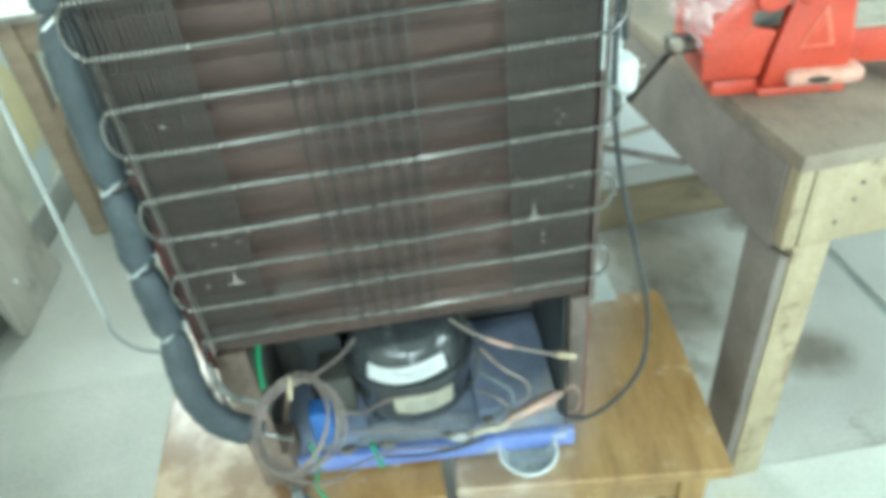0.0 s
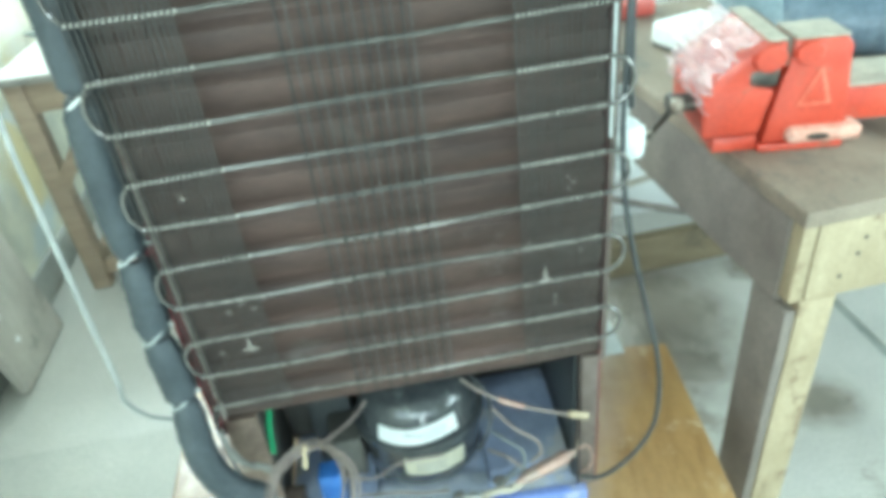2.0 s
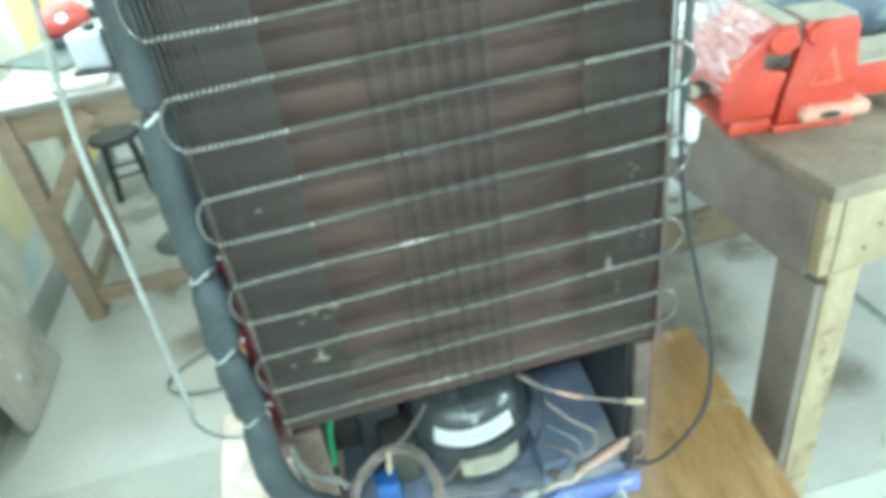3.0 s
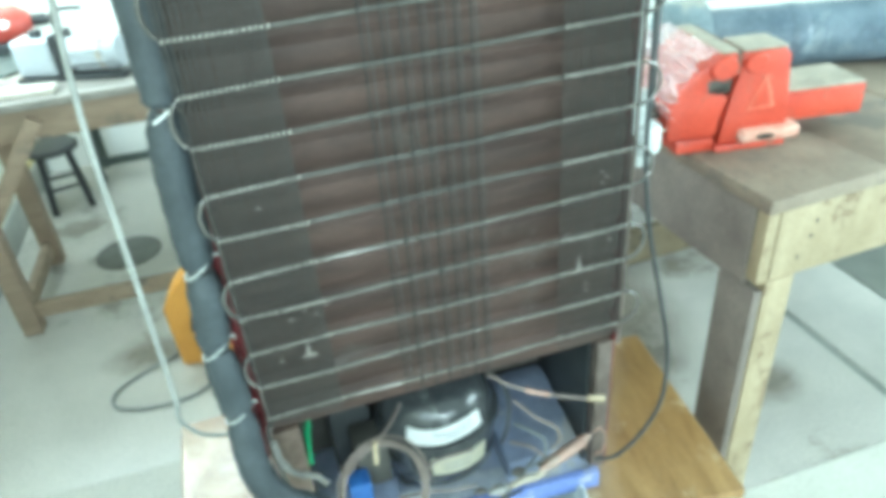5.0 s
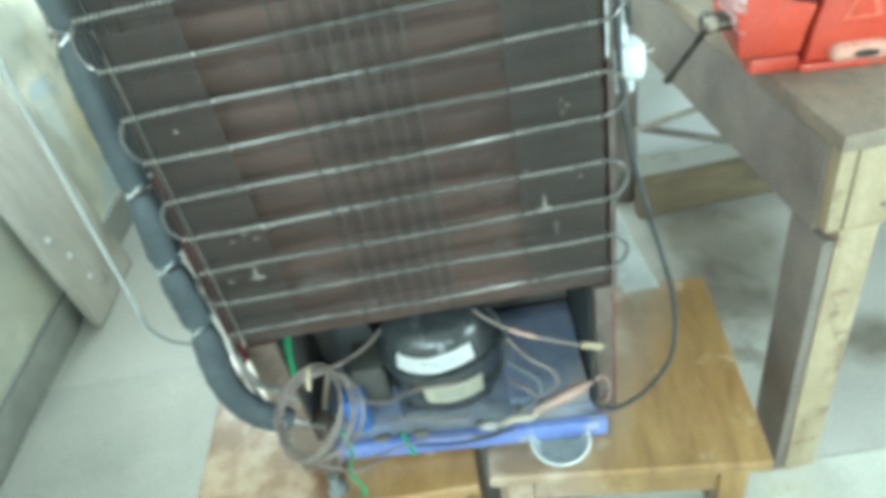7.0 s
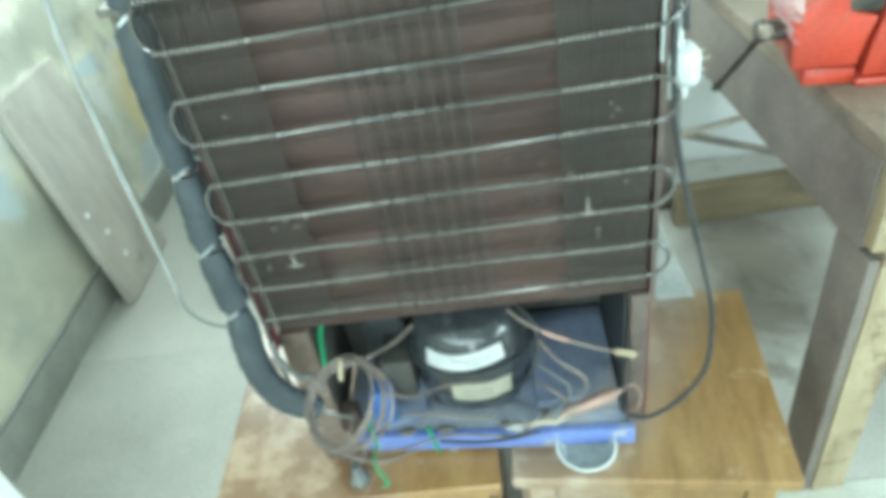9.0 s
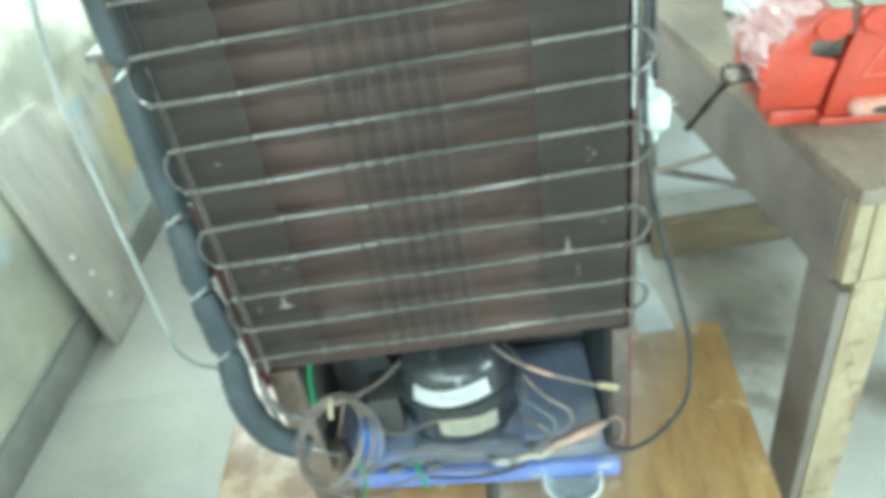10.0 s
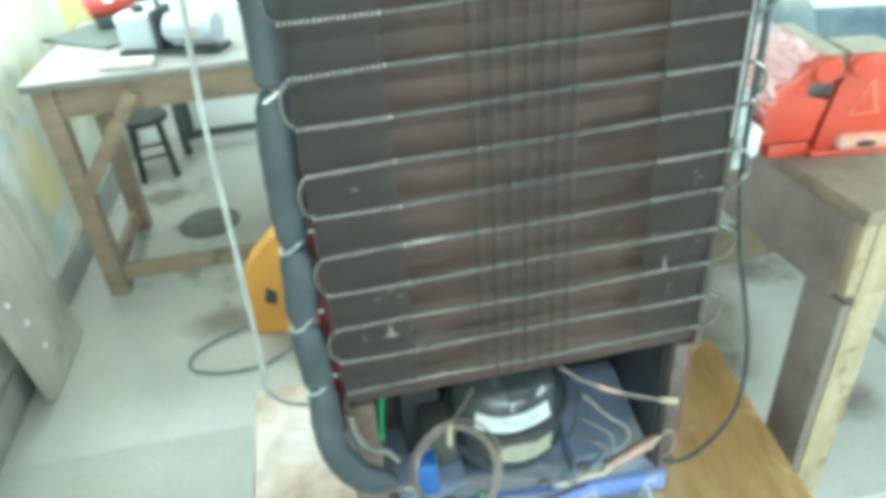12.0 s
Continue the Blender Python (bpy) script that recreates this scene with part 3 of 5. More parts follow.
# ---- the two low stools ----


def low_stool(m, w, d, h, mat, label):
    s = thing("wooden_stool", m, label, "stool", "stools under the refrigerator")
    part("top", box(B(), 0, w, 0, d, h - 0.026, h, 0.006, seg=3), mat, s)
    for x0, y0 in ((0.025, 0.025), (w - 0.07, 0.025), (0.025, d - 0.07), (w - 0.07, d - 0.07)):
        part("leg", box(B(), x0, x0 + 0.045, y0, y0 + 0.045, 0, h - 0.026, 0.003), mat, s)
    for y0 in (0.030, d - 0.050):
        part("apron", box(B(), 0.072, w - 0.072, y0, y0 + 0.02, h - 0.115, h - 0.028, 0.002), mat, s)
    # unseen panels added to keep light out of the gap between the stools
    for x0 in (0.006, w - 0.024):
        part("side_panel", box(B(), x0, x0 + 0.018, 0.072, d - 0.072, 0.012, h - 0.028, 0.002), mat, s)
    for x0 in (0.035, w - 0.055):
        part("stretcher", box(B(), x0, x0 + 0.02, 0.072, d - 0.072, 0.08, 0.115, 0.002), mat, s)
    return s


STOOL_H = 0.390
low_stool(pose(0.044, -0.052, 0, 0, 0, -6.5), 0.447, 0.44, STOOL_H, LAMINATE, "honey brown wooden stool with dusty worn top")
low_stool(pose(-0.458, -0.065, 0, 0, 0, 0.5), 0.486, 0.50, STOOL_H, LAMINATE_B, "tan wooden stool with dust and glare painted pale on its top")

# ---- the refrigerator, seen from behind ----
FZ = STOOL_H
fridge = thing("refrigerator", pose(0, 0, FZ), "old red refrigerator turned to show its dusty condenser coils", "refrigerator")
TOP = 1.56 - FZ
LX, RXF = -0.262, 0.264
# shell: two sides, top and front, with folded flanges at the back
part("side_shell", box(B(), LX - 0.006, LX - 0.001, -0.012, 0.50, 0.30, TOP, 0.0015), RED, fridge, "red enamel side")
part("flange", box(B(), RXF - 0.0012, RXF + 0.0062, -0.0125, -0.0105, 0.33, TOP - 0.01, 0.0006), FLANGEDUST, fridge, "dusty brown folded flange")
part("back_edge", box(B(), LX - 0.0008, LX + 0.0095, -0.0022, 0.0, 0.33, TOP - 0.03, 0.0006), RED, fridge, "red enamel folded edge")
# thin fin added to give the pale line beside the red fold
part("flange", box(B(), LX + 0.0097, LX + 0.0107, -0.0145, 0.0, 0.34, TOP - 0.03, 0.0003), BEIGEFIN, fridge, "pale upright fin added beside the red edge")
part("side_shell", box(B(), RXF + 0.0035, RXF + 0.006, -0.010, 0.50, 0.33, TOP, 0.001), RED, fridge, "red enamel side")
part("lower_side", box(B(), RXF + 0.0035, RXF + 0.006, 0.003, 0.50, 0.045, 0.329, 0.0008), RED, fridge, "red enamel lower side")
part("top_shell", box(B(), LX, RXF, 0.0, 0.50, TOP - 0.02, TOP, 0.003), RED, fridge)
part("door", box(B(), LX - 0.006, RXF + 0.005, 0.503, 0.555, 0.06, TOP, 0.012, seg=3), RED, fridge)
PB = 0.718 - FZ
bm = B()
# the sheet is pressed into shallow level ribs
prof = []
zz = PB
while zz < TOP - 0.03:
    for dz, dy in ((0.0, 0.008), (0.010, 0.0), (0.034, 0.0), (0.043, 0.008)):
        prof.append((zz + dz, dy))
    zz += 0.053
prof.append((TOP - 0.022, 0.0))
front = [[bm.verts.new((x, dy + 0.001, z)) for z, dy in prof] for x in (LX + 0.001, RXF - 0.001)]
rear = [[bm.verts.new((x, 0.02, z)) for z in (prof[0][0], prof[-1][0])] for x in (LX + 0.001, RXF - 0.001)]
for i in range(len(prof) - 1):
    bm.faces.new((front[0][i], front[1][i], front[1][i + 1], front[0][i + 1]))
bm.faces.new((rear[0][0], rear[0][1], rear[1][1], rear[1][0]))
bm.faces.new((front[0][0], rear[0][0], rear[1][0], front[1][0]))
bm.faces.new((front[0][-1], front[1][-1], rear[1][1], rear[0][1]))
for s in (0, 1):
    bm.faces.new(front[s] + rear[s][::-1])
part("back_panel", bm, PANEL, fridge, "dusty brown ribbed back sheet")
# the machine space under the panel
part("right_post", box(B(), 0.2425, RXF + 0.003, 0.002, 0.022, 0.045, PB - 0.003, 0.002), FLANGEDUST, fridge, "dusty brown corner post")
part("right_liner", box(B(), 0.237, 0.242, 0.023, 0.214, 0.045, PB - 0.003, 0.001), BLACKPL, fridge, "black inner wall, its colour holding the shade inside")
part("left_post", box(B(), LX + 0.001, -0.217, 0.002, 0.014, 0.045, PB - 0.003, 0.002), RUST, fridge, "rusty corner post")
part("lower_side", box(B(), LX - 0.005, LX - 0.001, 0.016, 0.50, 0.045, 0.299, 0.001), RUST, fridge, "rusty lower side")
# the dark colour of these walls includes the shade of the machine space
part("left_liner", box(B(), -0.252, -0.230, 0.0155, 0.214, 0.045, PB - 0.003, 0.002), DARK, fridge, "black inner wall, its colour holding the shade inside")
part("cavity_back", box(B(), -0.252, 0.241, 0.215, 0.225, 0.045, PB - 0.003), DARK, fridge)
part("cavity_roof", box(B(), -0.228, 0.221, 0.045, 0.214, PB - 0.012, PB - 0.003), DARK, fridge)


def wedge(x0, x1, y0, y1, z0, zf, zb, bevel):
    """A block whose top rises from the front to the back."""
    bm = B()
    prism(bm, [(y0, z0), (y1, z0), (y1, zb), (y1 - 0.03, zb), (y0, zf)], x0, x1, bevel, Matrix(((0, 1, 0, 0), (1, 0, 0, 0), (0, 0, 1, 0), (0, 0, 0, 1))))
    return bm


part("evaporating_pan", wedge(0.100, 0.2345, 0.030, 0.205, 0.0445, 0.086, 0.125, 0.006), BLUEGREY, fridge, "dusty blue grey water pan")
part("evaporating_pan", wedge(-0.150, -0.085, 0.052, 0.205, 0.0445, 0.056, 0.095, 0.005), BLUEGREY, fridge, "dusty blue grey water pan")
bm = B()
prism(bm, [(-0.175, 0.055), (-0.105, 0.055), (-0.105, 0.20), (-0.12, 0.23), (-0.175, 0.21)], 0.13, 0.19, 0.008)
part("liner_panel", bm, BLACKPL, fridge, "black inner liner")
# the blue base tray, slightly skewed
skew = Matrix.Rotation(radians(-4.0), 4, "Z")
tray = part("base_tray", box(B(), -0.235, 0.250, 0.0205, 0.23, 0.036, 0.0425, 0.001, skew), TRAYBLUE, fridge, "dusty blue base tray")
bm = B()
prism(bm, [(0.006, 0.012), (0.0085, 0.012), (0.0085, 0.0445), (0.020, 0.0445), (0.020, 0.048), (0.006, 0.048)], -0.205, 0.252, 0.0007, skew @ Matrix(((0, 1, 0, 0), (1, 0, 0, 0), (0, 0, 1, 0), (0, 0, 0, 1))))
part("front_lip", bm, BLUE, tray, "bright blue folded front lip")
# pale dusty sheet added so that the shaded tray floor looks bright
bm = B()
nx, ny = 30, 8
sheet = [[bm.verts.new(skew @ Vector((-0.105 + 0.20 * i / nx, 0.0215 + 0.045 * j / ny, 0.0440 + (0.004 + 0.012 * j / ny) * (0.55 + 0.45 * noise.noise(Vector((0.45 * i, 0.8 * j, 0.0)))) * math.sin(math.pi * (i + 0.6) / (nx + 1.2)) ** 0.5))) for j in range(ny + 1)] for i in range(nx + 1)]
for i in range(nx):
    for j in range(ny):
        bm.faces.new((sheet[i][j], sheet[i + 1][j], sheet[i + 1][j + 1], sheet[i][j + 1]))
bmesh.ops.solidify(bm, geom=bm.faces[:], thickness=0.001)
part("dust_layer", bm, TRAYLIFT, tray, "pale blue grey dusty sheet added to brighten the tray floor", angle=60)
for x, y in ((-0.225, 0.04), (0.225, 0.03), (-0.22, 0.45), (0.22, 0.45)):
    part("foot", rod(B(), (x, y, 0), (x, y, 0.046 if y > 0.3 else 0.0355), 0.016, 12), BLACKPL, fridge)
bm = B()
box(bm, -0.262, -0.205, -0.022, 0.045, 0.018, 0.095, 0.004, Matrix.Rotation(radians(-6), 4, "Z"))
box(bm, -0.225, -0.196, -0.030, 0.030, 0.016, 0.034, 0.003, Matrix.Rotation(radians(-6), 4, "Z"))
part("corner_bracket", bm, RUST, fridge, "rusty corner bracket")
bm = lathe(B(), [(0.014, 0.0), (0.016, 0.003), (0.016, 0.012), (0.010, 0.016), (0.008, 0.045)], 18, Matrix.Translation((-0.206, -0.030, 0)))
part("levelling_foot", bm, RELAY, fridge, "dark grey levelling foot")

# condenser: one serpentine tube with wires across it
Z0, PITCH, NT = 0.782 - FZ, 0.0529, 14
CY = -0.036
XL, XR = -0.243, 0.252


def tube_at(k, u):
    """Sag of one run of the tube, and its rise towards the hinge side."""
    w = 0.0007 * math.sin(3.1 * k + 9 * u)
    return w, Z0 + PITCH * k + w + u * min(0.009, 0.002 + 0.0004 * k * k)


path = []
for k in range(NT):
    right_first = k % 2 == 1
    pts = [(XL + (XR - XL) * u, CY + tube_at(k, u)[0], tube_at(k, u)[1]) for u in (0, 0.2, 0.4, 0.6, 0.8, 1)]
    path += pts[::-1] if right_first else pts
    if k < NT - 1:
        xe, s, u = (XL, -1, 0) if right_first else (XR, 1, 1)
        z, zn = tube_at(k, u)[1], tube_at(k + 1, u)[1]
        for a in range(1, 8):
            an = math.pi * a / 8
            path.append((xe + s * (0.026 if s > 0 else 0.017) * math.sin(an), CY, (z + zn) / 2 - (zn - z) / 2 * math.cos(an)))
condenser = part("condenser_tube", tube(B(), path, 0.0025, 8), TUBE, fridge, "grey serpentine condenser tube")
centre = [-0.066, -0.046, -0.026, -0.007, 0.012, 0.029, 0.047]
spots = [(-0.250 + 0.0056 * i, -0.0036) for i in range(18)] + [(0.153 + 0.0056 * i, -0.0036) for i in range(18)]
spots += [(-0.2469 + 0.0056 * i, 0.0036) for i in range(17)] + [(0.1561 + 0.0056 * i, 0.0036) for i in range(17)]
middle = [(c, -0.0040) for c in centre] + [(c + 0.0085, 0.0040) for c in centre]


def wires(places, r, mat):
    """Upright wires that share one mesh."""
    me = None
    for x, dy in places:
        if me is None:
            w = part("fin_wire", rod(B(), (0, 0, Z0 - 0.014), (0, 0, Z0 + PITCH * (NT - 1) + 0.02), r, 6), mat, condenser)
            me = w.data
        else:
            w = new("fin_wire", me)
            w.parent = condenser
        w.matrix_basis = pose(x, CY + dy, 0, random.uniform(-0.03, 0.03), random.uniform(-0.05, 0.05), 0)


wires(spots, 0.00085, WIRE)
wires(middle[:7], 0.00115, WIREDARK)
wires(middle[7:], 0.00115, WIREDUST)
# blobs of weld along the tube, their glints painted in as pale colour
ball = bmesh.new()
bmesh.ops.create_icosphere(ball, subdivisions=1, radius=1.0)
bv, bf = [v.co.copy() for v in ball.verts], [[v.index for v in f.verts] for f in ball.faces]
ball.free()
verts, faces = [], []
for k in range(NT):
    for i in range(89):
        x = -0.250 + 0.0056 * i
        outer = x < -0.150 or x > 0.150
        if not outer and k > 4:
            continue
        size = 1.0 if outer else random.uniform(0.40, 0.58)
        w, z = tube_at(k, (x - XL) / (XR - XL))
        n = len(verts)
        sx = size * random.uniform(0.0013, 0.0018)
        verts += [(x + 0.0027 + sx * c.x + 0.0010 * c.z, CY - 0.0020 + w + 0.0019 * c.y, z + 0.0008 + size * random.uniform(0.0023, 0.0029) * c.z) for c in bv]
        faces += [[n + q for q in f] for f in bf]
me = bpy.data.meshes.new("weld_bead")
me.from_pydata(verts, [], faces)
for q in me.polygons:
    q.use_smooth = True
me.materials.append(BEAD)
beads = new("weld_bead", me)
beads.parent = condenser
tagged(beads, "weld blobs along the tube, coloured pale for their glints", "", "", "stuff")
# flakes of dust and paint caught on the tubes


def flake(x, z, s, up):
    bm = B()
    o = [(-0.9, -0.5), (-0.2, -0.35), (0.05, up), (0.3, -0.3), (1.0, -0.55), (0.1, -0.7)]
    prism(bm, [(x + s * a, z - FZ + s * b) for a, b in o], CY - 0.0065, CY - 0.0050, 0.0)
    part("dust_flake", bm, FLAKE, fridge, "pale flake of dust", angle=20)


for x, z, s in ((-0.176, 0.938, 0.006), (-0.164, 0.930, 0.007), (-0.150, 0.940, 0.005), (0.19, 0.872, 0.006), (-0.215, 0.872, 0.006), (0.212, 1.028, 0.006), (-0.150, 0.838, 0.006), (-0.120, 0.792, 0.005), (0.205, 1.035, 0.004), (0.160, 0.955, 0.007), (0.190, 0.862, 0.005), (0.206, 1.020, 0.005),
                (-0.192, 0.930, 0.006), (-0.20, 1.080, 0.007), (0.10, 0.795, 0.004), (-0.05, 0.800, 0.004), (0.222, 0.935, 0.005)):
    flake(x, z, 0.6 * s, random.uniform(0.1, 1.2))
flake(0.178, 0.916 - 0.012, 0.013, 1.3)
flake(-0.182, 0.876, 0.012, 1.2)

# white tape strip on the flange
bm = B()
box(bm, RXF - 0.0030, RXF + 0.0005, -0.0155, -0.0128, 1.06 - FZ, TOP - 0.01, 0.0012)
part("edge_strip", bm, PLUGPL, fridge, "white plastic edge strip")

# compressor
POT = [(0.050, 0.072), (0.084, 0.075), (0.094, 0.090), (0.0975, 0.135), (0.0985, 0.172), (0.1060, 0.174), (0.1060, 0.183), (0.0985, 0.185),
       (0.0955, 0.204), (0.088, 0.231), (0.073, 0.248), (0.050, 0.258), (0.020, 0.262)]
CPY, CPK = 0.112, 0.90
compressor = part("compressor", lathe(B(), POT, 48, Matrix.Translation((0.004, CPY, 0)), 1.0, CPK), COMP, fridge, "glossy black compressor pot", angle=50)
for x, y in ((-0.06, 0.10), (0.06, 0.10)):
    part("mount_foot", rod(B(), (x, y, 0.0445), (x, y, 0.074), 0.018, 14), BLACKPL, compressor)


def pot_radius(z):
    for (r0, z0), (r1, z1) in zip(POT, POT[1:]):
        if z0 <= z <= z1 and z1 > z0:
            return r0 + (r1 - r0) * (z - z0) / (z1 - z0)
    return POT[-1][0]


def wrapped(x0, x1, z0, z1, lift, tilt=0.0, wav=0.0):
    """A label that follows the pot's round wall."""
    bm = B()
    n, k = 14, 5
    rows = []
    for i in range(n + 1):
        a = (x0 + (x1 - x0) * i / n) / 0.098
        col = []
        for j in range(k + 1):
            z = z0 + (z1 - z0) * j / k + tilt * (i / n - 0.5) + wav * math.sin(5 * i / n)
            rr = pot_radius(z) + lift
            col.append(bm.verts.new((0.004 + math.sin(a) * rr, CPY - math.cos(a) * rr * CPK, z + lift * 0.5)))
        rows.append(col)
    for p, q in zip(rows, rows[1:]):
        for j in range(k):
            bm.faces.new((p[j], q[j], q[j + 1], p[j + 1]))
    bmesh.ops.solidify(bm, geom=bm.faces[:], thickness=0.0006)
    return bm


part("label", wrapped(-0.074, 0.057, 0.189, 0.218, 0.0022, 0.001, -0.003), PAPER, compressor, "white paper label")
part("name_plate", wrapped(-0.036, 0.064, 0.112, 0.152, 0.0018, -0.004), PLATE, compressor, "cream name plate")
for i in range(2):
    part("print_bar", wrapped(-0.030 + 0.02 * i, 0.038, 0.2065 - 0.007 * i, 0.2083 - 0.007 * i, 0.0034, 0.001, -0.003), INK, compressor)
for i in range(2):
    part("print_bar", wrapped(-0.018, 0.030, 0.136 - 0.012 * i, 0.139 - 0.012 * i, 0.0028, -0.004), INK, compressor)
bm = B()
tube(bm, smooth_path([(0.088, 0.075, 0.262), (0.106, 0.06, 0.240), (0.114, 0.055, 0.20), (0.104, 0.04, 0.165), (0.085, 0.022, 0.150)]), 0.003, 7)
part("strap", bm, BLACKPL, compressor)
bm = B()
box(bm, -0.146, -0.092, 0.06, 0.13, 0.095, 0.180, 0.008)
part("relay_cover", bm, DARK, compressor, "dusty dark relay cover")
bm = B()
box(bm, -0.168, -0.132, 0.026, 0.062, 0.070, 0.146, 0.006)
part("junction_box", bm, AZURE, compressor, "azure blue plastic junction box")

# pipes and wires of the machine space


def pipe(name, pts, r, mat, label="", step=6, seg=8):
    return part(name, tube(B(), smooth_path(pts, step), r, seg), mat, fridge, label)


pipe("copper_pipe", [(0.070, 0.03, 0.300), (0.10, 0.005, 0.288), (0.15, -0.012, 0.268), (0.215, -0.02, 0.242), (0.240, -0.018, 0.231)], 0.0026, CAPIL, "tarnished copper pipe")
pipe("copper_sleeve", [(0.118, -0.003, 0.281), (0.135, -0.009, 0.274), (0.153, -0.013, 0.267)], 0.0042, COPPER, "pinkish copper sleeve")
bm = B()
rod(bm, (0.214, -0.020, 0.243), (0.246, -0.018, 0.229), 0.0056, 12, chamfer=0.002)
part("brass_joint", bm, BRASS, fridge, "dull brass joint")
bm = B()
lathe(bm, [(0.002, 0), (0.004, 0.004), (0.0105, 0.02), (0.0105, 0.085), (0.004, 0.10), (0.0025, 0.105)], 14, turned_along((0.132, -0.026, 0.118), (0.236, -0.012, 0.152)))
part("filter_drier", bm, COPPER, fridge, "copper filter drier")
pipe("drier_lead", [(0.234, -0.012, 0.152), (0.248, -0.010, 0.154), (0.257, -0.012, 0.134), (0.252, -0.015, 0.105), (0.240, -0.01, 0.095)], 0.0022, COPPER)
pipe("process_tube", [(0.10, 0.02, 0.15), (0.125, -0.005, 0.155), (0.150, -0.010, 0.125), (0.165, -0.012, 0.105)], 0.0026, CAPIL)
pipe("process_tube", [(0.112, 0.03, 0.230), (0.140, 0.005, 0.205), (0.172, 0.0, 0.175), (0.178, -0.004, 0.150), (0.160, -0.008, 0.138)], 0.0028, CAPIL)
pipe("process_tube", [(0.108, 0.02, 0.190), (0.128, 0.0, 0.185), (0.150, -0.005, 0.160), (0.146, -0.012, 0.128), (0.120, -0.014, 0.118)], 0.0022, RELAY)
pipe("wiring", [(0.085, -0.022, 0.098), (0.105, -0.026, 0.108), (0.125, -0.026, 0.106), (0.142, -0.026, 0.118)], 0.006, STEEL, "taped grey wire joint")
pipe("wiring", [(-0.06, -0.02, 0.075), (0.0, -0.025, 0.070), (0.05, -0.03, 0.078), (0.10, -0.03, 0.090)], 0.0026, BLACKPL)
bm = B()
for i in range(9):
    c = Vector((0.066 + 0.030 * noise.noise(Vector((1.7 * i, 0.0, 0.0))), -0.018 + 0.010 * noise.noise(Vector((0.0, 1.9 * i, 0.0))), 0.088 + 0.012 * noise.noise(Vector((0.0, 0.0, 2.3 * i)))))
    vs = bmesh.ops.create_icosphere(bm, subdivisions=1, radius=0.010)["verts"]
    for v in vs:
        v.co = c + v.co * (0.75 + 0.6 * noise.noise(v.co * 160 + c * 40))
part("foil_joint", bm, FOIL, fridge, "crumpled foil round a pipe joint", angle=10)
for x, y, z, r in ((-0.055, 0.022, 0.048, 0.009), (0.045, 0.022, 0.048, 0.008), (0.165, 0.016, 0.072, 0.009), (-0.118, 0.026, 0.046, 0.010), (0.118, 0.020, 0.070, 0.010), (0.19, 0.060, 0.086, 0.008)):
    bm = B()
    vs = bmesh.ops.create_icosphere(bm, subdivisions=2, radius=r)["verts"]
    for v in vs:
        v.co = Vector((x, y, z)) + Vector((v.co.x * 1.6, v.co.y, v.co.z * 0.45)) * (1 + 0.5 * noise.noise(v.co * 90 + Vector((7 * x, 0, 0))))
    part("dust_clump", bm, FLAKE, fridge, "grey clump of dust", angle=60)
pipe("wiring", [(0.03, 0.0, 0.045), (0.065, -0.012, 0.060), (0.090, -0.016, 0.085), (0.12, 0.0, 0.10), (0.15, 0.02, 0.10)], 0.0024, RELAY)
pipe("wiring", [(-0.10, -0.02, 0.150), (-0.05, -0.015, 0.135), (-0.01, -0.012, 0.118), (0.03, -0.01, 0.110)], 0.0022, CAPIL)
pipe("discharge_pipe", [(-0.070, 0.025, 0.295), (-0.092, -0.01, 0.300), (-0.120, -0.065, 0.330), (-0.150, -0.115, 0.365), (-0.168, -0.140, 0.372)], 0.0030, CAPIL)
pipe("green_wire", [(-0.199, 0.034, 0.330), (-0.204, 0.028, 0.310), (-0.210, 0.022, 0.281), (-0.214, 0.014, 0.238)], 0.0045, GREEN, "green earth wire")
pipe("green_wire", [(-0.165, -0.02, 0.14), (-0.158, -0.035, 0.10), (-0.17, -0.04, 0.06), (-0.155, -0.05, 0.020), (-0.165, -0.052, 0.012)], 0.0028, GREEN, "green earth wire")
pipe("green_wire", [(-0.075, -0.02, 0.115), (-0.068, -0.03, 0.09), (-0.064, -0.03, 0.065)], 0.0035, GREEN, "green earth wire")
# the capillary wound into a ring of many turns that stands out towards the viewer
ring = []
rn = Vector((-0.10, -0.58, 0.81)).normalized()
ru = rn.cross(Vector((0, 0, 1))).normalized()
rv = rn.cross(ru)
for i in range(8 * 28 + 1):
    a = 2 * math.pi * i / 28
    k = i / 28
    rc = Vector((-0.132 + 0.002 * math.sin(1.9 * k), -0.161, 0.352 + 0.002 * math.sin(1.3 * k + 0.5)))
    fan = (0.5 + 0.5 * math.cos(a - math.radians(165))) ** 1.3
    rr = 0.0500 + 0.0022 * math.sin(2.3 * k) + 0.001 * math.sin(1.7 * a + k)
    ring.append(rc + rr * (math.cos(a) * ru + 1.05 * math.sin(a) * rv) + rn * ((0.004 + 0.115 * fan) * (0.72 - k / 8) + 0.002 * math.sin(a + 1.3 * k)))
part("capillary_coil", tube(B(), ring, 0.0013, 6), CAPIL, fridge, "coiled thin copper capillary")
pipe("capillary_lead", [(-0.180, -0.150, 0.335), (-0.205, -0.110, 0.275), (-0.232, -0.075, 0.240), (-0.250, -0.060, 0.27), (-0.258, -0.045, 0.33)], 0.0020, CAPIL)
pipe("capillary_lead", [(-0.084, -0.150, 0.350), (-0.065, -0.090, 0.270), (-0.035, -0.020, 0.205), (0.03, 0.0, 0.182)], 0.0020, CAPIL)
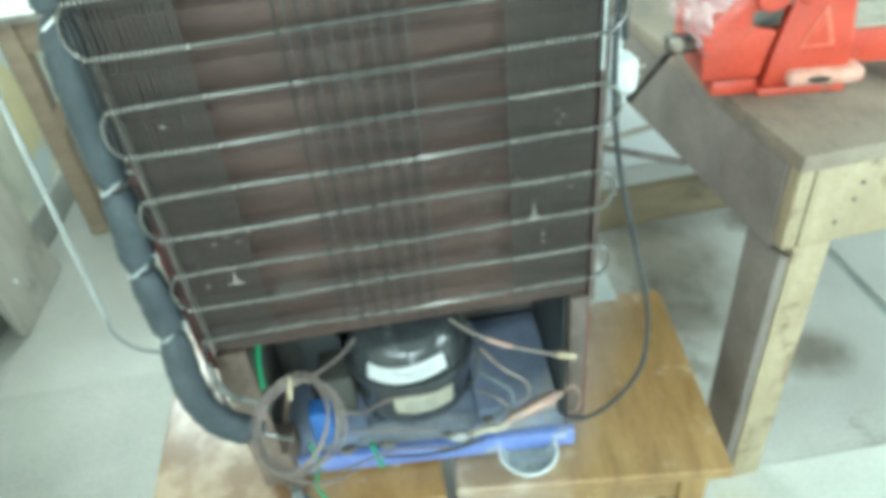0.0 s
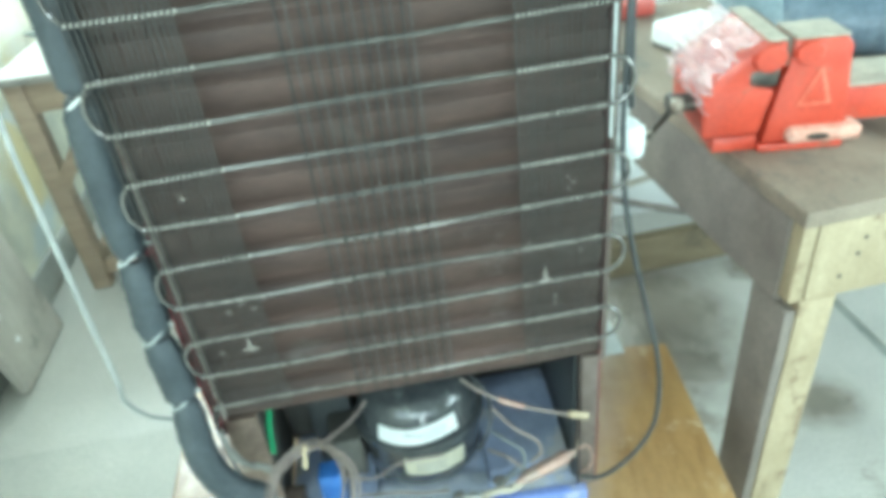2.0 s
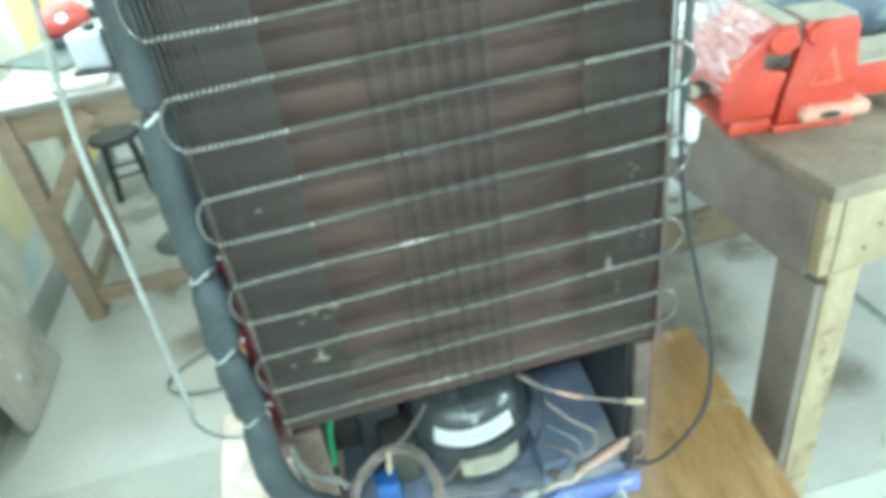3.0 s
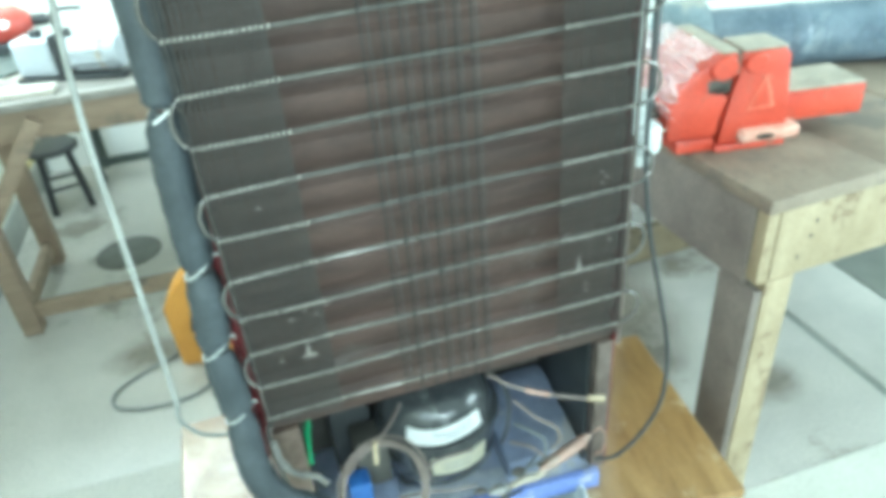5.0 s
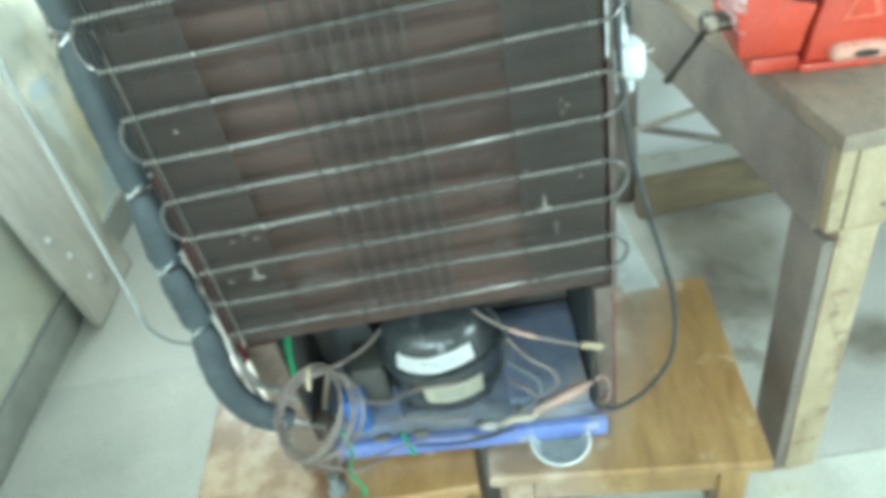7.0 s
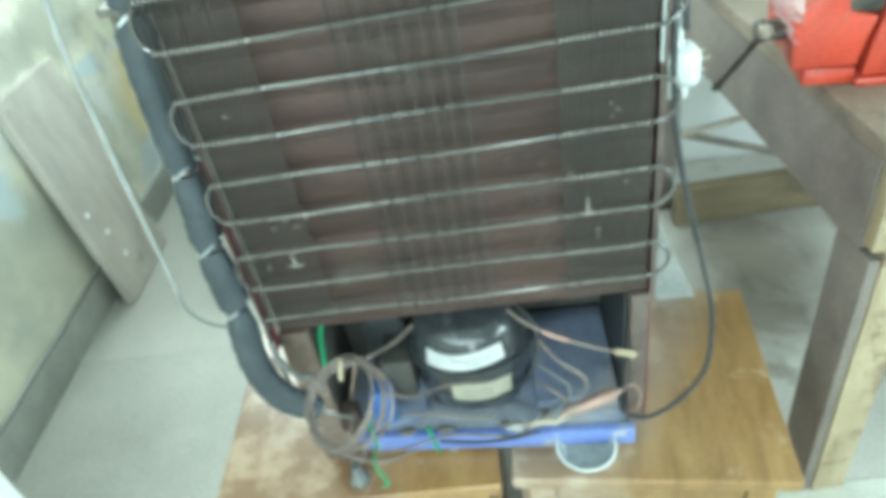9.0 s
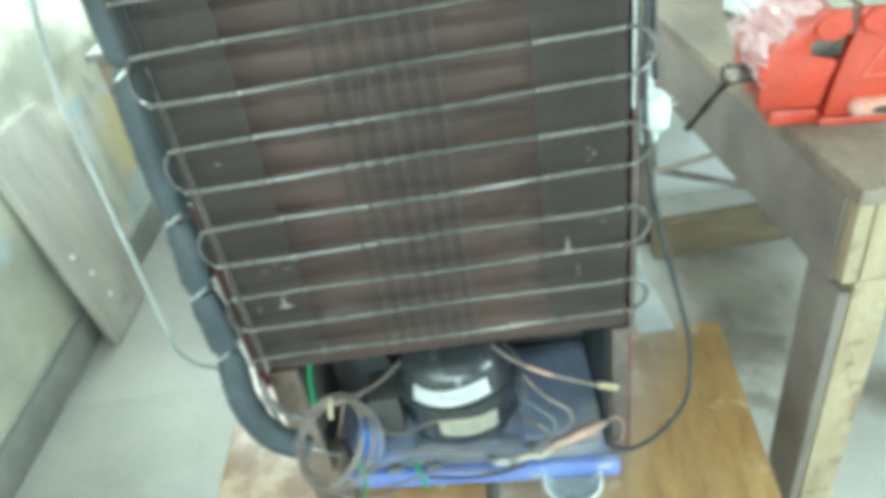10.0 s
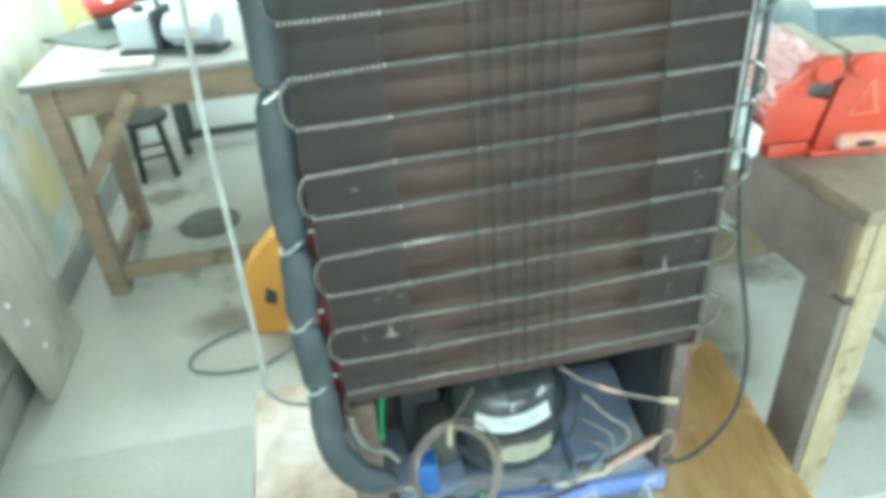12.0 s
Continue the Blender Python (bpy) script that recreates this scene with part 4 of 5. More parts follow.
pipe("capillary_lead", [(-0.135, -0.185, 0.310), (-0.120, -0.100, 0.170), (-0.04, -0.03, 0.10), (0.04, -0.03, 0.085)], 0.0020, CAPIL)
pipe("capillary_lead", [(-0.176, -0.165, 0.325), (-0.195, -0.110, 0.200), (-0.15, -0.07, 0.105), (-0.10, -0.04, 0.085)], 0.0024, CAPIL)
bm = B()
rod(bm, (-0.135, -0.150, 0.384), (-0.131, -0.139, 0.409), 0.0030, 8)
part("brass_stub", bm, BRASS, fridge, "small brass stub")
pipe("drop_tube", [(-0.243, CY, Z0), (-0.248, CY, Z0 - 0.008), (-0.254, CY, Z0 - 0.03), (-0.250, -0.045, 0.30), (-0.235, -0.05, 0.24), (-0.205, -0.045, 0.20), (-0.18, -0.04, 0.18)], 0.0031, TUBE)

wrap = smooth_path([(-0.250, -0.046, 0.360), (-0.247, -0.048, 0.325), (-0.234, -0.050, 0.298), (-0.210, -0.052, 0.285), (-0.196, -0.056, 0.268)], 8)
part("tape_wrap", tube(B(), wrap, 0.008, 10, radius=lambda i, n: 0.0046 + 0.0022 * noise.noise(Vector((0.55 * i, 0.3, 0.0)))), GREYTAPE, fridge, "crumpled grey tape round the pipes")

# insulated suction pipe down the edge, in foam sleeves with ties
spine = [(-0.262, -0.012, 1.175), (-0.262, -0.014, 0.85), (-0.265, -0.016, 0.80), (-0.272, -0.018, 0.74), (-0.276, -0.020, 0.64), (-0.279, -0.024, 0.57), (-0.284, -0.028, 0.517),
         (-0.281, -0.034, 0.445), (-0.280, -0.038, 0.405), (-0.279, -0.054, 0.325), (-0.257, -0.062, 0.268), (-0.212, -0.062, 0.232)]
sp = smooth_path(spine, 10)
pipe_ob = part("suction_pipe", tube(B(), sp, 0.005, 8), COPPER, fridge, "suction pipe in dark foam")
cuts = [1.18, 0.802, 0.622, 0.516, 0.417, -1]
for a, b in zip(cuts, cuts[1:]):
    seg_pts = [p for p in sp if b - 0.0005 < p.z <= a]
    if len(seg_pts) > 2:
        f = lambda i, n: 0.0203 * (1 + 0.03 * math.sin(1.9 * i) - 0.36 * (1 - min(1, 5.5 * i / n + 0.05)) ** 1.6 - 0.20 * (1 - min(1, 6.0 * (n - 1 - i) / n + 0.05)) ** 1.6)
        part("foam_sleeve", tube(B(), seg_pts, 0.02, 14, radius=f), FOAM, pipe_ob, "dark slate foam sleeve")
for zc in cuts[1:-1]:
    c = min(sp, key=lambda p: abs(p.z - zc))
    bm = B()
    pts = [(c.x + 0.0168 * math.cos(a), c.y + 0.0168 * math.sin(a), c.z + 0.011 * math.cos(a)) for a in [2 * math.pi * i / 20 for i in range(20)]]
    tube(bm, pts + [pts[0]], 0.0015, 6)
    tube(bm, smooth_path([(c.x + 0.0165, c.y - 0.002, c.z + 0.011), (c.x + 0.021, c.y - 0.005, c.z + 0.013), (c.x + 0.026, c.y - 0.006, c.z + 0.012)], 4), 0.0014, 6)
    part("cable_tie", bm, WHITEPL if zc > 0.7 else GREYPL, pipe_ob, "white plastic tie")

# white hose that hangs beside the pipe, with a grey lead
hose = part("white_hose", tube(B(), smooth_path([(-0.325, 0.10, 1.15), (-0.328, 0.06, 1.02), (-0.332, 0.0, 0.90), (-0.335, -0.035, 0.80), (-0.337, -0.042, 0.68), (-0.340, -0.042, 0.56), (-0.344, -0.038, 0.455)], 8), 0.0031, 10),
            HOSEGREY, fridge, "thin white plastic hose")
part("hose_lead", tube(B(), smooth_path([(-0.344, -0.038, 0.456), (-0.348, -0.034, 0.425), (-0.334, -0.030, 0.394), (-0.312, -0.028, 0.380), (-0.290, -0.028, 0.375)], 8), 0.0026, 8), LEADGREY, hose, "grey hose end")

# power cord with its plug
cord = [(0.268, -0.02, 1.17), (0.270, -0.024, 1.02), (0.272, -0.026, 0.85), (0.270, -0.03, 0.72), (0.274, -0.03, 0.63), (0.288, -0.03, 0.54), (0.311, -0.03, 0.445), (0.338, -0.03, 0.335),
        (0.346, -0.03, 0.26), (0.343, -0.03, 0.20), (0.325, -0.03, 0.155), (0.295, -0.03, 0.118), (0.262, -0.03, 0.100), (0.235, -0.02, 0.098)]
cord_ob = pipe("power_cord", cord, 0.0035, BLACKPL, "black power cord", 8)
pipe("power_cord", [(0.274, -0.016, 1.17), (0.275, -0.018, 0.95), (0.280, -0.018, 0.78), (0.287, -0.01, 0.70)], 0.0036, BLACKPL, "black power cord", 8)
bm = B()
box(bm, 0.268, 0.306, -0.016, 0.022, 0.634, 0.678, 0.012, seg=3)
box(bm, 0.272, 0.296, -0.008, 0.014, 0.618, 0.640, 0.007, seg=2)
box(bm, 0.273, 0.288, -0.006, 0.010, 0.670, 0.722, 0.005, seg=2)
plug = part("plug", bm, PLUGPL, cord_ob, "white three pin plug")
for y, z in ((-0.006, 0.662), (0.012, 0.662), (0.003, 0.645)):
    part("pin", rod(B(), (0.302, y, z), (0.315, y, z + 0.003), 0.0014, 8), STEEL, plug)

# a white sheet leaning on the refrigerator's side
bm = B()
prism(bm, [(0.372, 0.0), (0.446, 0.0), (0.305, 0.345), (0.278, 0.40), (0.278, 0.25)], 0.325, 0.331, 0.001)
sheet = put("leaning_sheet", bm, GREYPL)
sheet.matrix_basis = pose(0, 0, STOOL_H)
tagged(sheet, "thin white sheet leaning against the refrigerator", "sheet")

# bowl under the tray
bm = B()
lathe(bm, [(0.030, 0.0), (0.040, 0.004), (0.047, 0.022), (0.050, 0.030), (0.0535, 0.031), (0.0495, 0.0325), (0.046, 0.026), (0.038, 0.010), (0.02, 0.008)], 32)
bowl = put("bowl", bm, HOSE)
bowl.matrix_basis = pose(0.172, -0.018, STOOL_H) @ Matrix.Diagonal((0.9, 0.9, 0.8, 1))
rim = [(0.0525 * math.cos(math.pi * i / 16), 0.0525 * math.sin(math.pi * i / 16), 0.0315) for i in range(33)]
part("rim", tube(B(), rim, 0.0022, 6), WHITEPL, bowl, "white rolled rim")
tagged(bowl, "small white plastic bowl under the blue tray", "bowl")

# ---- workbench ----
BX, BYF, BZ, BLEN, BDEP = 0.626, 0.113, 0.818, 1.10, 1.15
bench = thing("workbench", pose(BX, BYF, 0, 0, 0, 3.0), "heavy old wooden workbench with grimy boards", "workbench")
xs = [0.0, 0.274, 0.55, 0.83, BLEN]
for i in range(4):
    bm = box(B(), xs[i] + 0.0015, xs[i + 1] - 0.0015, 0.003 * (i % 2), BDEP + 0.004 * i, BZ - 0.030, BZ - 0.003 * (i % 2), 0.005)
    part("top_board", bm, BENCHTOP, bench, "worn bench board")
part("front_apron", box(B(), 0.034, BLEN - 0.04, 0.004, 0.042, BZ - 0.180, BZ - 0.031, 0.005), RAWWOOD, bench, "raw pale timber apron")
part("leg_top", box(B(), 0.007, 0.0315, 0.006, 0.034, BZ - 0.181, BZ - 0.031, 0.003), RAWWOOD, bench)
for x, z in ((0.113, BZ - 0.100), (0.090, BZ - 0.140), (0.120, BZ - 0.070)):
    part("nail_hole", rod(B(), (x, 0.0030, z), (x, 0.010, z), 0.0042, 10), DARK, bench)
part("side_apron", box(B(), 0.004, 0.034, 0.036, BDEP - 0.02, BZ - 0.195, BZ - 0.031, 0.004), OLDWOOD, bench, "grimy side board")
part("side_apron", box(B(), BLEN - 0.036, BLEN - 0.004, 0.045, BDEP - 0.02, BZ - 0.195, BZ - 0.031, 0.004), OLDWOOD, bench, "grimy side board")
part("back_apron", box(B(), 0.04, BLEN - 0.04, BDEP - 0.045, BDEP - 0.012, BZ - 0.19, BZ - 0.031, 0.004), OLDWOOD, bench)


def bench_leg(x, y, front):
    part("leg", box(B(), x, x + 0.020, y, y + 0.098, 0.0, BZ - 0.197, 0.004), OLDWOOD, bench, "grimy leg board")
    if front:
        part("leg", box(B(), x + 0.0205, x + 0.086, y - 0.003, y + 0.030, 0.0, BZ - 0.1765, 0.002), RAWWOOD, bench, "raw pale timber leg")
    else:
        part("leg", box(B(), x + 0.0205, x + 0.07, y - 0.003, y + 0.030, 0.0, BZ - 0.197, 0.006), OLDWOOD, bench, "grimy leg board")


bench_leg(0.006, 0.004, True)
bench_leg(0.006, BDEP - 0.105, False)
bench_leg(BLEN - 0.125, 0.012, True)
bench_leg(BLEN - 0.125, BDEP - 0.105, False)
part("stretcher", box(B(), 0.045, BLEN - 0.05, 0.935, 0.978, 0.006, 0.138, 0.004), BROWNWOOD, bench, "brown timber stretcher")
bm = B()
rod(bm, (0.05, 0.99, 0.300), (0.64, 0.97, 0.40), 0.010, 8)
part("brace_rod", bm, STEEL, bench, "thin grey steel brace")
bm = B()
rod(bm, (0.03, 1.075, 0.277), (0.44, 1.075, 0.120), 0.013, 8)
part("brace_rod", bm, OLDWOOD, bench, "dark timber brace behind the bench")

# ---- bench vise, its screw lying along the bench's front ----
VM = pose(0.672, 0.322, BZ, 0, 0, -9.0) @ Matrix.Diagonal((1.04, 1.25, 0.865, 1))
vise = thing("bench_vise", VM, "heavy red bench vise bolted to the bench edge", "vise")
bm = B()
lathe(bm, [(0.080, 0.0), (0.083, 0.003), (0.083, 0.012), (0.066, 0.016)], 32, Matrix.Translation((0.050, 0.090, 0)))
box(bm, -0.012, 0.128, -0.006, 0.050, 0.0, 0.016, 0.006)
part("swivel_base", bm, VISE, vise, "red swivel base")
bm = B()
box(bm, 0.030, 0.152, -0.014, 0.036, 0.0165, 0.050, 0.014, seg=3)
lug = part("clamp_lug", bm, VISEWORN, vise, "worn pale clamp lug")
bm = B()
lathe(bm, [(0.012, 0.0), (0.012, 0.004)], 20, Matrix.Translation((0.078, -0.0125, 0.0335)) @ Matrix.Rotation(radians(90), 4, "X"), 1.5, 0.55)
part("slot", bm, DARKSTEEL, lug)
bm = B()
prism(bm, [(-0.004, 0.0165), (0.130, 0.0165), (0.124, 0.110), (0.118, 0.150), (0.114, 0.206), (0.104, 0.222), (0.022, 0.222), (0.020, 0.180), (0.012, 0.140), (0.003, 0.080)], 0.0, 0.072, 0.006)
body = part("fixed_jaw", bm, VISE, vise, "red fixed jaw casting")
bm = B()
prism(bm, [(0.040, 0.092), (0.096, 0.094), (0.072, 0.172)], -0.0020, 0.004, 0.001)
part("cast_mark", bm, VISEMARK, body, "raised triangular cast mark")
bm = B()
prism(bm, [(0.048, 0.098), (0.087, 0.099), (0.071, 0.157)], -0.0032, 0.004, 0.001)
part("cast_mark", bm, VISE, body)
bm = B()
box(bm, 0.024, 0.106, 0.002, 0.070, 0.2225, 0.228, 0.002)
part("anvil_top", bm, STEEL, body, "dusty steel anvil face")
bm = B()
box(bm, 0.110, 0.292, 0.016, 0.112, 0.042, 0.110, 0.004)
part("slide_bar", bm, VISE, vise, "red slide bar")
bm = B()
box(bm, 0.126, 0.290, 0.018, 0.110, 0.1105, 0.117, 0.002)
part("slide_top", bm, STEEL, vise, "dusty bare slide top")
bm = B()
prism(bm, [(-0.104, 0.036), (-0.012, 0.038), (-0.004, 0.092), (0.004, 0.128), (-0.036, 0.140), (-0.038, 0.165), (0.012, 0.180), (0.012, 0.222), (-0.020, 0.222), (-0.056, 0.192), (-0.090, 0.160), (-0.110, 0.122)], 0.0, 0.150, 0.006)
mov = part("movable_jaw", bm, VISE, vise, "red movable jaw casting")
bm = B()
box(bm, -0.084, -0.010, 0.004, 0.145, 0.0, 0.032, 0.006)
part("guide_block", bm, VISE, vise, "red guide block")
bm = B()
rod(bm, (-0.014, -0.008, 0.194), (-0.014, 0.012, 0.194), 0.026, 24, chamfer=0.003)
part("jaw_boss", bm, VISE, mov)
bm = B()
rod(bm, (0.046, -0.006, 0.198), (0.046, 0.012, 0.198), 0.023, 24, chamfer=0.003)
part("jaw_boss", bm, VISE, body)
bm = B()
box(bm, 0.0125, 0.0195, 0.002, 0.148, 0.175, 0.226, 0.001)
part("jaw_plate", bm, RUST, mov, "rusty brown jaw plate")
bm = B()
box(bm, -0.018, 0.012, 0.002, 0.160, 0.2225, 0.228, 0.002)
part("jaw_top", bm, STEEL, mov, "dusty steel jaw top")
bm = B()
box(bm, -0.044, 0.010, 0.004, 0.05, 0.132, 0.174, 0.006)
part("screw_cover", bm, DARKSTEEL, vise, "oily dark screw end")
bm = B()
rod(bm, (-0.136, 0.048, 0.090), (-0.100, 0.048, 0.090), 0.018, 20, chamfer=0.003)
rod(bm, (-0.150, 0.048, 0.090), (-0.135, 0.048, 0.090), 0.021, 20, chamfer=0.004)
part("screw_head", bm, DARKSTEEL, vise, "dark steel screw head")
bm = B()
rod(bm, (-0.140, 0.036, 0.094), (-0.184, 0.112, -0.066), 0.0058, 12)
rod(bm, (-0.1832, 0.1110, -0.063), (-0.1858, 0.1152, -0.071), 0.0080, 12)
part("handle", bm, DARKSTEEL, vise, "thin dark handle bar")
bm = B()
lathe(bm, [(0.004, -0.012), (0.010, -0.009), (0.0125, 0), (0.010, 0.009), (0.004, 0.012)], 16, Matrix.Translation((-0.140, 0.030, 0.098)))
part("handle_knob", bm, STEEL, vise, "bright steel handle knob")

# crumpled clear film over the jaw's outer side
bm = B()
n, mm = 34, 26
rim = [(-0.106, 0.090), (-0.112, 0.112), (-0.112, 0.142), (-0.094, 0.182), (-0.072, 0.214), (-0.034, 0.236)]
grid = []
for i in range(n):
    u = i / (n - 1) * (len(rim) - 1)
    k = min(int(u), len(rim) - 2)
    px, pz = rim[k][0] + (rim[k + 1][0] - rim[k][0]) * (u - k), rim[k][1] + (rim[k + 1][1] - rim[k][1]) * (u - k)
    r = []
    for j in range(mm):
        v = j / (mm - 1)
        w = 0.016 * noise.noise(Vector((0.32 * i, 7 * v, 0.3))) + 0.010 * noise.noise(Vector((0.85 * i, 19 * v, 1.3)))
        r.append(bm.verts.new((px - w, -0.010 + 0.185 * v + 0.02 * noise.noise(Vector((0.24 * i, 2.0, 5.0))), pz + w - 0.03 * max(0, v - 0.8))))
    grid.append(r)
for i in range(n - 1):
    for j in range(mm - 1):
        bm.faces.new((grid[i][j], grid[i + 1][j], grid[i + 1][j + 1], grid[i][j + 1]))
film = put("plastic_film", bm, FILM, None, 25)
film.matrix_basis = VM
tagged(film, "crumpled clear plastic film draped over the vise", "plastic film")

# ---- on and behind the bench ----
tank = thing("gas_cylinder", pose(0, 0, BZ), "weathered blue metal cylinder with a pale collar lying on the bench", "cylinder")
p0, p1 = Vector((0.815, 0.770, 0.088)), Vector((1.95, 0.445, 0.088))
way = (p1 - p0).normalized()
bm = B()
lathe(bm, [(0.02, 0.085), (0.055, 0.088), (0.071, 0.100), (0.075, 0.125), (0.075, 1.05), (0.066, 1.11), (0.03, 1.14)], 40, turned_along(p0 + Vector((0, 0, -0.013)), p1 + Vector((0, 0, -0.013))))
part("shell", bm, TANK, tank, "weathered blue shell", angle=60)
bm = B()
lathe(bm, [(0.070, 0.0), (0.086, 0.0), (0.088, 0.004), (0.088, 0.096), (0.085, 0.102), (0.066, 0.102)], 40, turned_along(p0, p1))
collar = part("collar", bm, PALEBLUE, tank, "pale worn blue collar ring", angle=50)
bm = B()
box(bm, -0.004, 0.004, -0.014, 0.014, -0.045, 0.045, 0.003, turned_along(p0 + way * 0.05, p1) @ Matrix.Translation((0, -0.088, 0)) @ Matrix.Rotation(radians(90), 4, "X"))
part("slot", bm, DARK, collar, "dark hand slot")
bm = B()
lathe(bm, [(0.0752, 0), (0.0766, 0.002), (0.0766, 0.040), (0.0752, 0.042)], 40, turned_along(p0 + way * 0.30 + Vector((0, 0, -0.013)), p1 + Vector((0, 0, -0.013))))
part("band", bm, TANK, tank, "raised blue band")
wb = thing("white_box", pose(0.830, 0.868, BZ, 0, 0, 18), "white plastic appliance box on the bench", "box")
part("case", box(B(), -0.09, 0.06, -0.06, 0.09, 0.006, 0.062, 0.014, seg=3), WHITEPL, wb)
part("base", box(B(), -0.083, 0.053, -0.053, 0.083, 0.0, 0.008, 0.002), BLACKPL, wb)
bm = B()
box(bm, -0.07, 0.06, -0.03, 0.03, 0, 0.042, 0.01)
rb = put("red_box", bm, REDPL)
rb.matrix_basis = pose(0.770, 1.185, BZ, 0, 0, 10)
tagged(rb, "small red plastic box at the bench's back", "box")
bm = box(B(), 1.02, 1.66, 1.075, 1.275, 0, 0.018, 0.004)
wpl = put("white_board", bm, OLDWHITE)
wpl.matrix_basis = pose(0, 0, BZ)
tagged(wpl, "flat white board lying on the bench behind the cylinder", "board")
# white partition behind the bench
bm = box(B(), 0.64, 2.6, 1.42, 1.44, 0.0, 0.90, 0.003)
wp = put("standing_partition", bm, OLDWHITE)
tagged(wp, "large white partition standing behind the workbench", "partition")

# ---- left table ----
TX, TY, TH = -1.110, 1.485, 0.80
table = thing("work_table", pose(TX, TY, 0), "old brown wooden work table with a grey top", "table")
TL, TD = 1.25, 0.78
part("top", box(B(), 0, TL, 0, TD, TH - 0.026, TH, 0.005), TABLETOP, table)
for x, y in ((0.022, 0.02), (TL - 0.09, 0.02), (0.022, 0.50), (TL - 0.09, 0.50)):
    part("leg", box(B(), x, x + 0.062, y, y + 0.062, 0, TH - 0.028, 0.005), TABLEWOOD, table)
part("apron", box(B(), 0.086, TL - 0.092, 0.03, 0.055, TH - 0.125, TH - 0.028, 0.003), TABLEWOOD, table)
part("apron", box(B(), 0.086, TL - 0.092, 0.520, 0.545, TH - 0.125, TH - 0.028, 0.003), TABLEWOOD, table)
part("side_apron", box(B(), 0.035, 0.06, 0.085, 0.496, TH - 0.125, TH - 0.028, 0.003), TABLEWOOD, table)
part("stretcher", box(B(), 0.086, TL - 0.092, 0.035, 0.065, 0.055, 0.110, 0.003), TABLEWOOD, table)
part("stretcher", box(B(), 0.038, 0.068, 0.085, 0.496, 0.055, 0.110, 0.003), TABLEWOOD, table)


def brace(x0, z0, x1, z1, y):
    d = Vector((x1 - x0, 0, z1 - z0))
    m = Matrix.Translation((x0, y, z0)) @ Matrix.Rotation(-math.atan2(d.z, d.x), 4, "Y")
    part("brace", box(B(), 0, d.length, 0, 0.024, -0.023, 0.023, 0.003, m), TABLEWOOD, table, "diagonal timber brace")


brace(0.075, 0.42, 0.315, TH - 0.06, 0.004)
brace(TL - 0.10, 0.42, TL - 0.335, TH - 0.06, 0.004)

# pump on the table
pump = thing("vacuum_pump", pose(-0.672, 1.685, TH, 0, 0, -20) @ Matrix.Diagonal((0.9, 0.9, 0.84, 1)), "pale grey electric pump with a black base", "pump")
part("base", box(B(), -0.185, 0.19, -0.066, 0.066, 0.0, 0.018, 0.004), BLACKPL, pump)
part("gear_case", box(B(), -0.175, -0.035, -0.058, 0.058, 0.019, 0.150, 0.014, seg=3), MOTOR, pump, "pale grey gear case")
bm = B()
lathe(bm, [(0.03, 0), (0.056, 0.008), (0.060, 0.03), (0.060, 0.16), (0.055, 0.19), (0.02, 0.20)], 32, turned_along((-0.008, 0, 0.086), (0.2, 0, 0.086)))
mot = part("motor", bm, MOTOR, pump, "ribbed pale grey motor")
for i in range(10):
    a = math.pi * 2 * i / 10
    bm = B()
    box(bm, 0.025, 0.145, -0.003, 0.003, 0.058, 0.066, 0.001, Matrix.Translation((0, 0, 0.086)) @ Matrix.Rotation(a, 4, "X"))
    part("rib", bm, MOTOR, mot)
bm = B()
lathe(bm, [(0.0615, 0), (0.064, 0.003), (0.064, 0.014), (0.0615, 0.017)], 32, turned_along((0.115, 0, 0.086), (0.2, 0, 0.086)))
part("clamp", bm, STEEL, pump, "steel clamp")
bm = B()
box(bm, -0.033, -0.012, -0.062, 0.062, 0.018, 0.165, 0.005)
part("bracket", bm, BLACKPL, pump, "black carrying bracket")
bm = B()
tube(bm, smooth_path([(-0.022, 0, 0.165), (-0.026, 0.0, 0.215), (-0.010, 0.0, 0.238), (0.03, 0.0, 0.243), (0.085, 0, 0.243)]), 0.0085, 8)
part("handle", bm, BLACKPL, pump, "black carrying handle")
bm = B()
rod(bm, (-0.105, 0, 0.15), (-0.105, 0, 0.175), 0.022, 16, chamfer=0.003)
part("oil_cap", bm, BLACKPL, pump, "black oil cap")

redt = thing("red_power_tool", pose(-0.925, 2.12, TH + 0.010, 0, 0, 20) @ Matrix.Diagonal((1.15, 1.1, 1.0, 1)), "red power tool lying on the table", "power tool")
bm = B()
lathe(bm, [(0.02, 0), (0.05, 0.012), (0.062, 0.05), (0.060, 0.12), (0.035, 0.15)], 28, turned_along((-0.09, 0, 0.095), (0.1, 0, 0.085)))
part("housing", bm, REDPL, redt)
part("foot", box(B(), -0.07, 0.06, -0.05, 0.05, 0.0, 0.040, 0.008), BLACKPL, redt)
part("nose", rod(B(), (0.055, 0, 0.088), (0.11, 0, 0.084), 0.022, 16, chamfer=0.004), BLACKPL, redt)
part("knob", rod(B(), (-0.02, -0.062, 0.105), (-0.02, -0.05, 0.10), 0.016, 16, chamfer=0.003), WHITEPL, redt)

bm = box(B(), 0.0, 0.34, 0.0, 0.31, 0.0, 0.010, 0.001)
sheetm = put("metal_sheet", bm, IRON)
sheetm.matrix_basis = pose(-1.172, 1.997, TH, 0, 0, -39)
tagged(sheetm, "dark iron sheet lying on the table", "metal sheet")
bm = box(B(), -0.075, 0.075, -0.022, 0.022, 0, 0.022, 0.004)
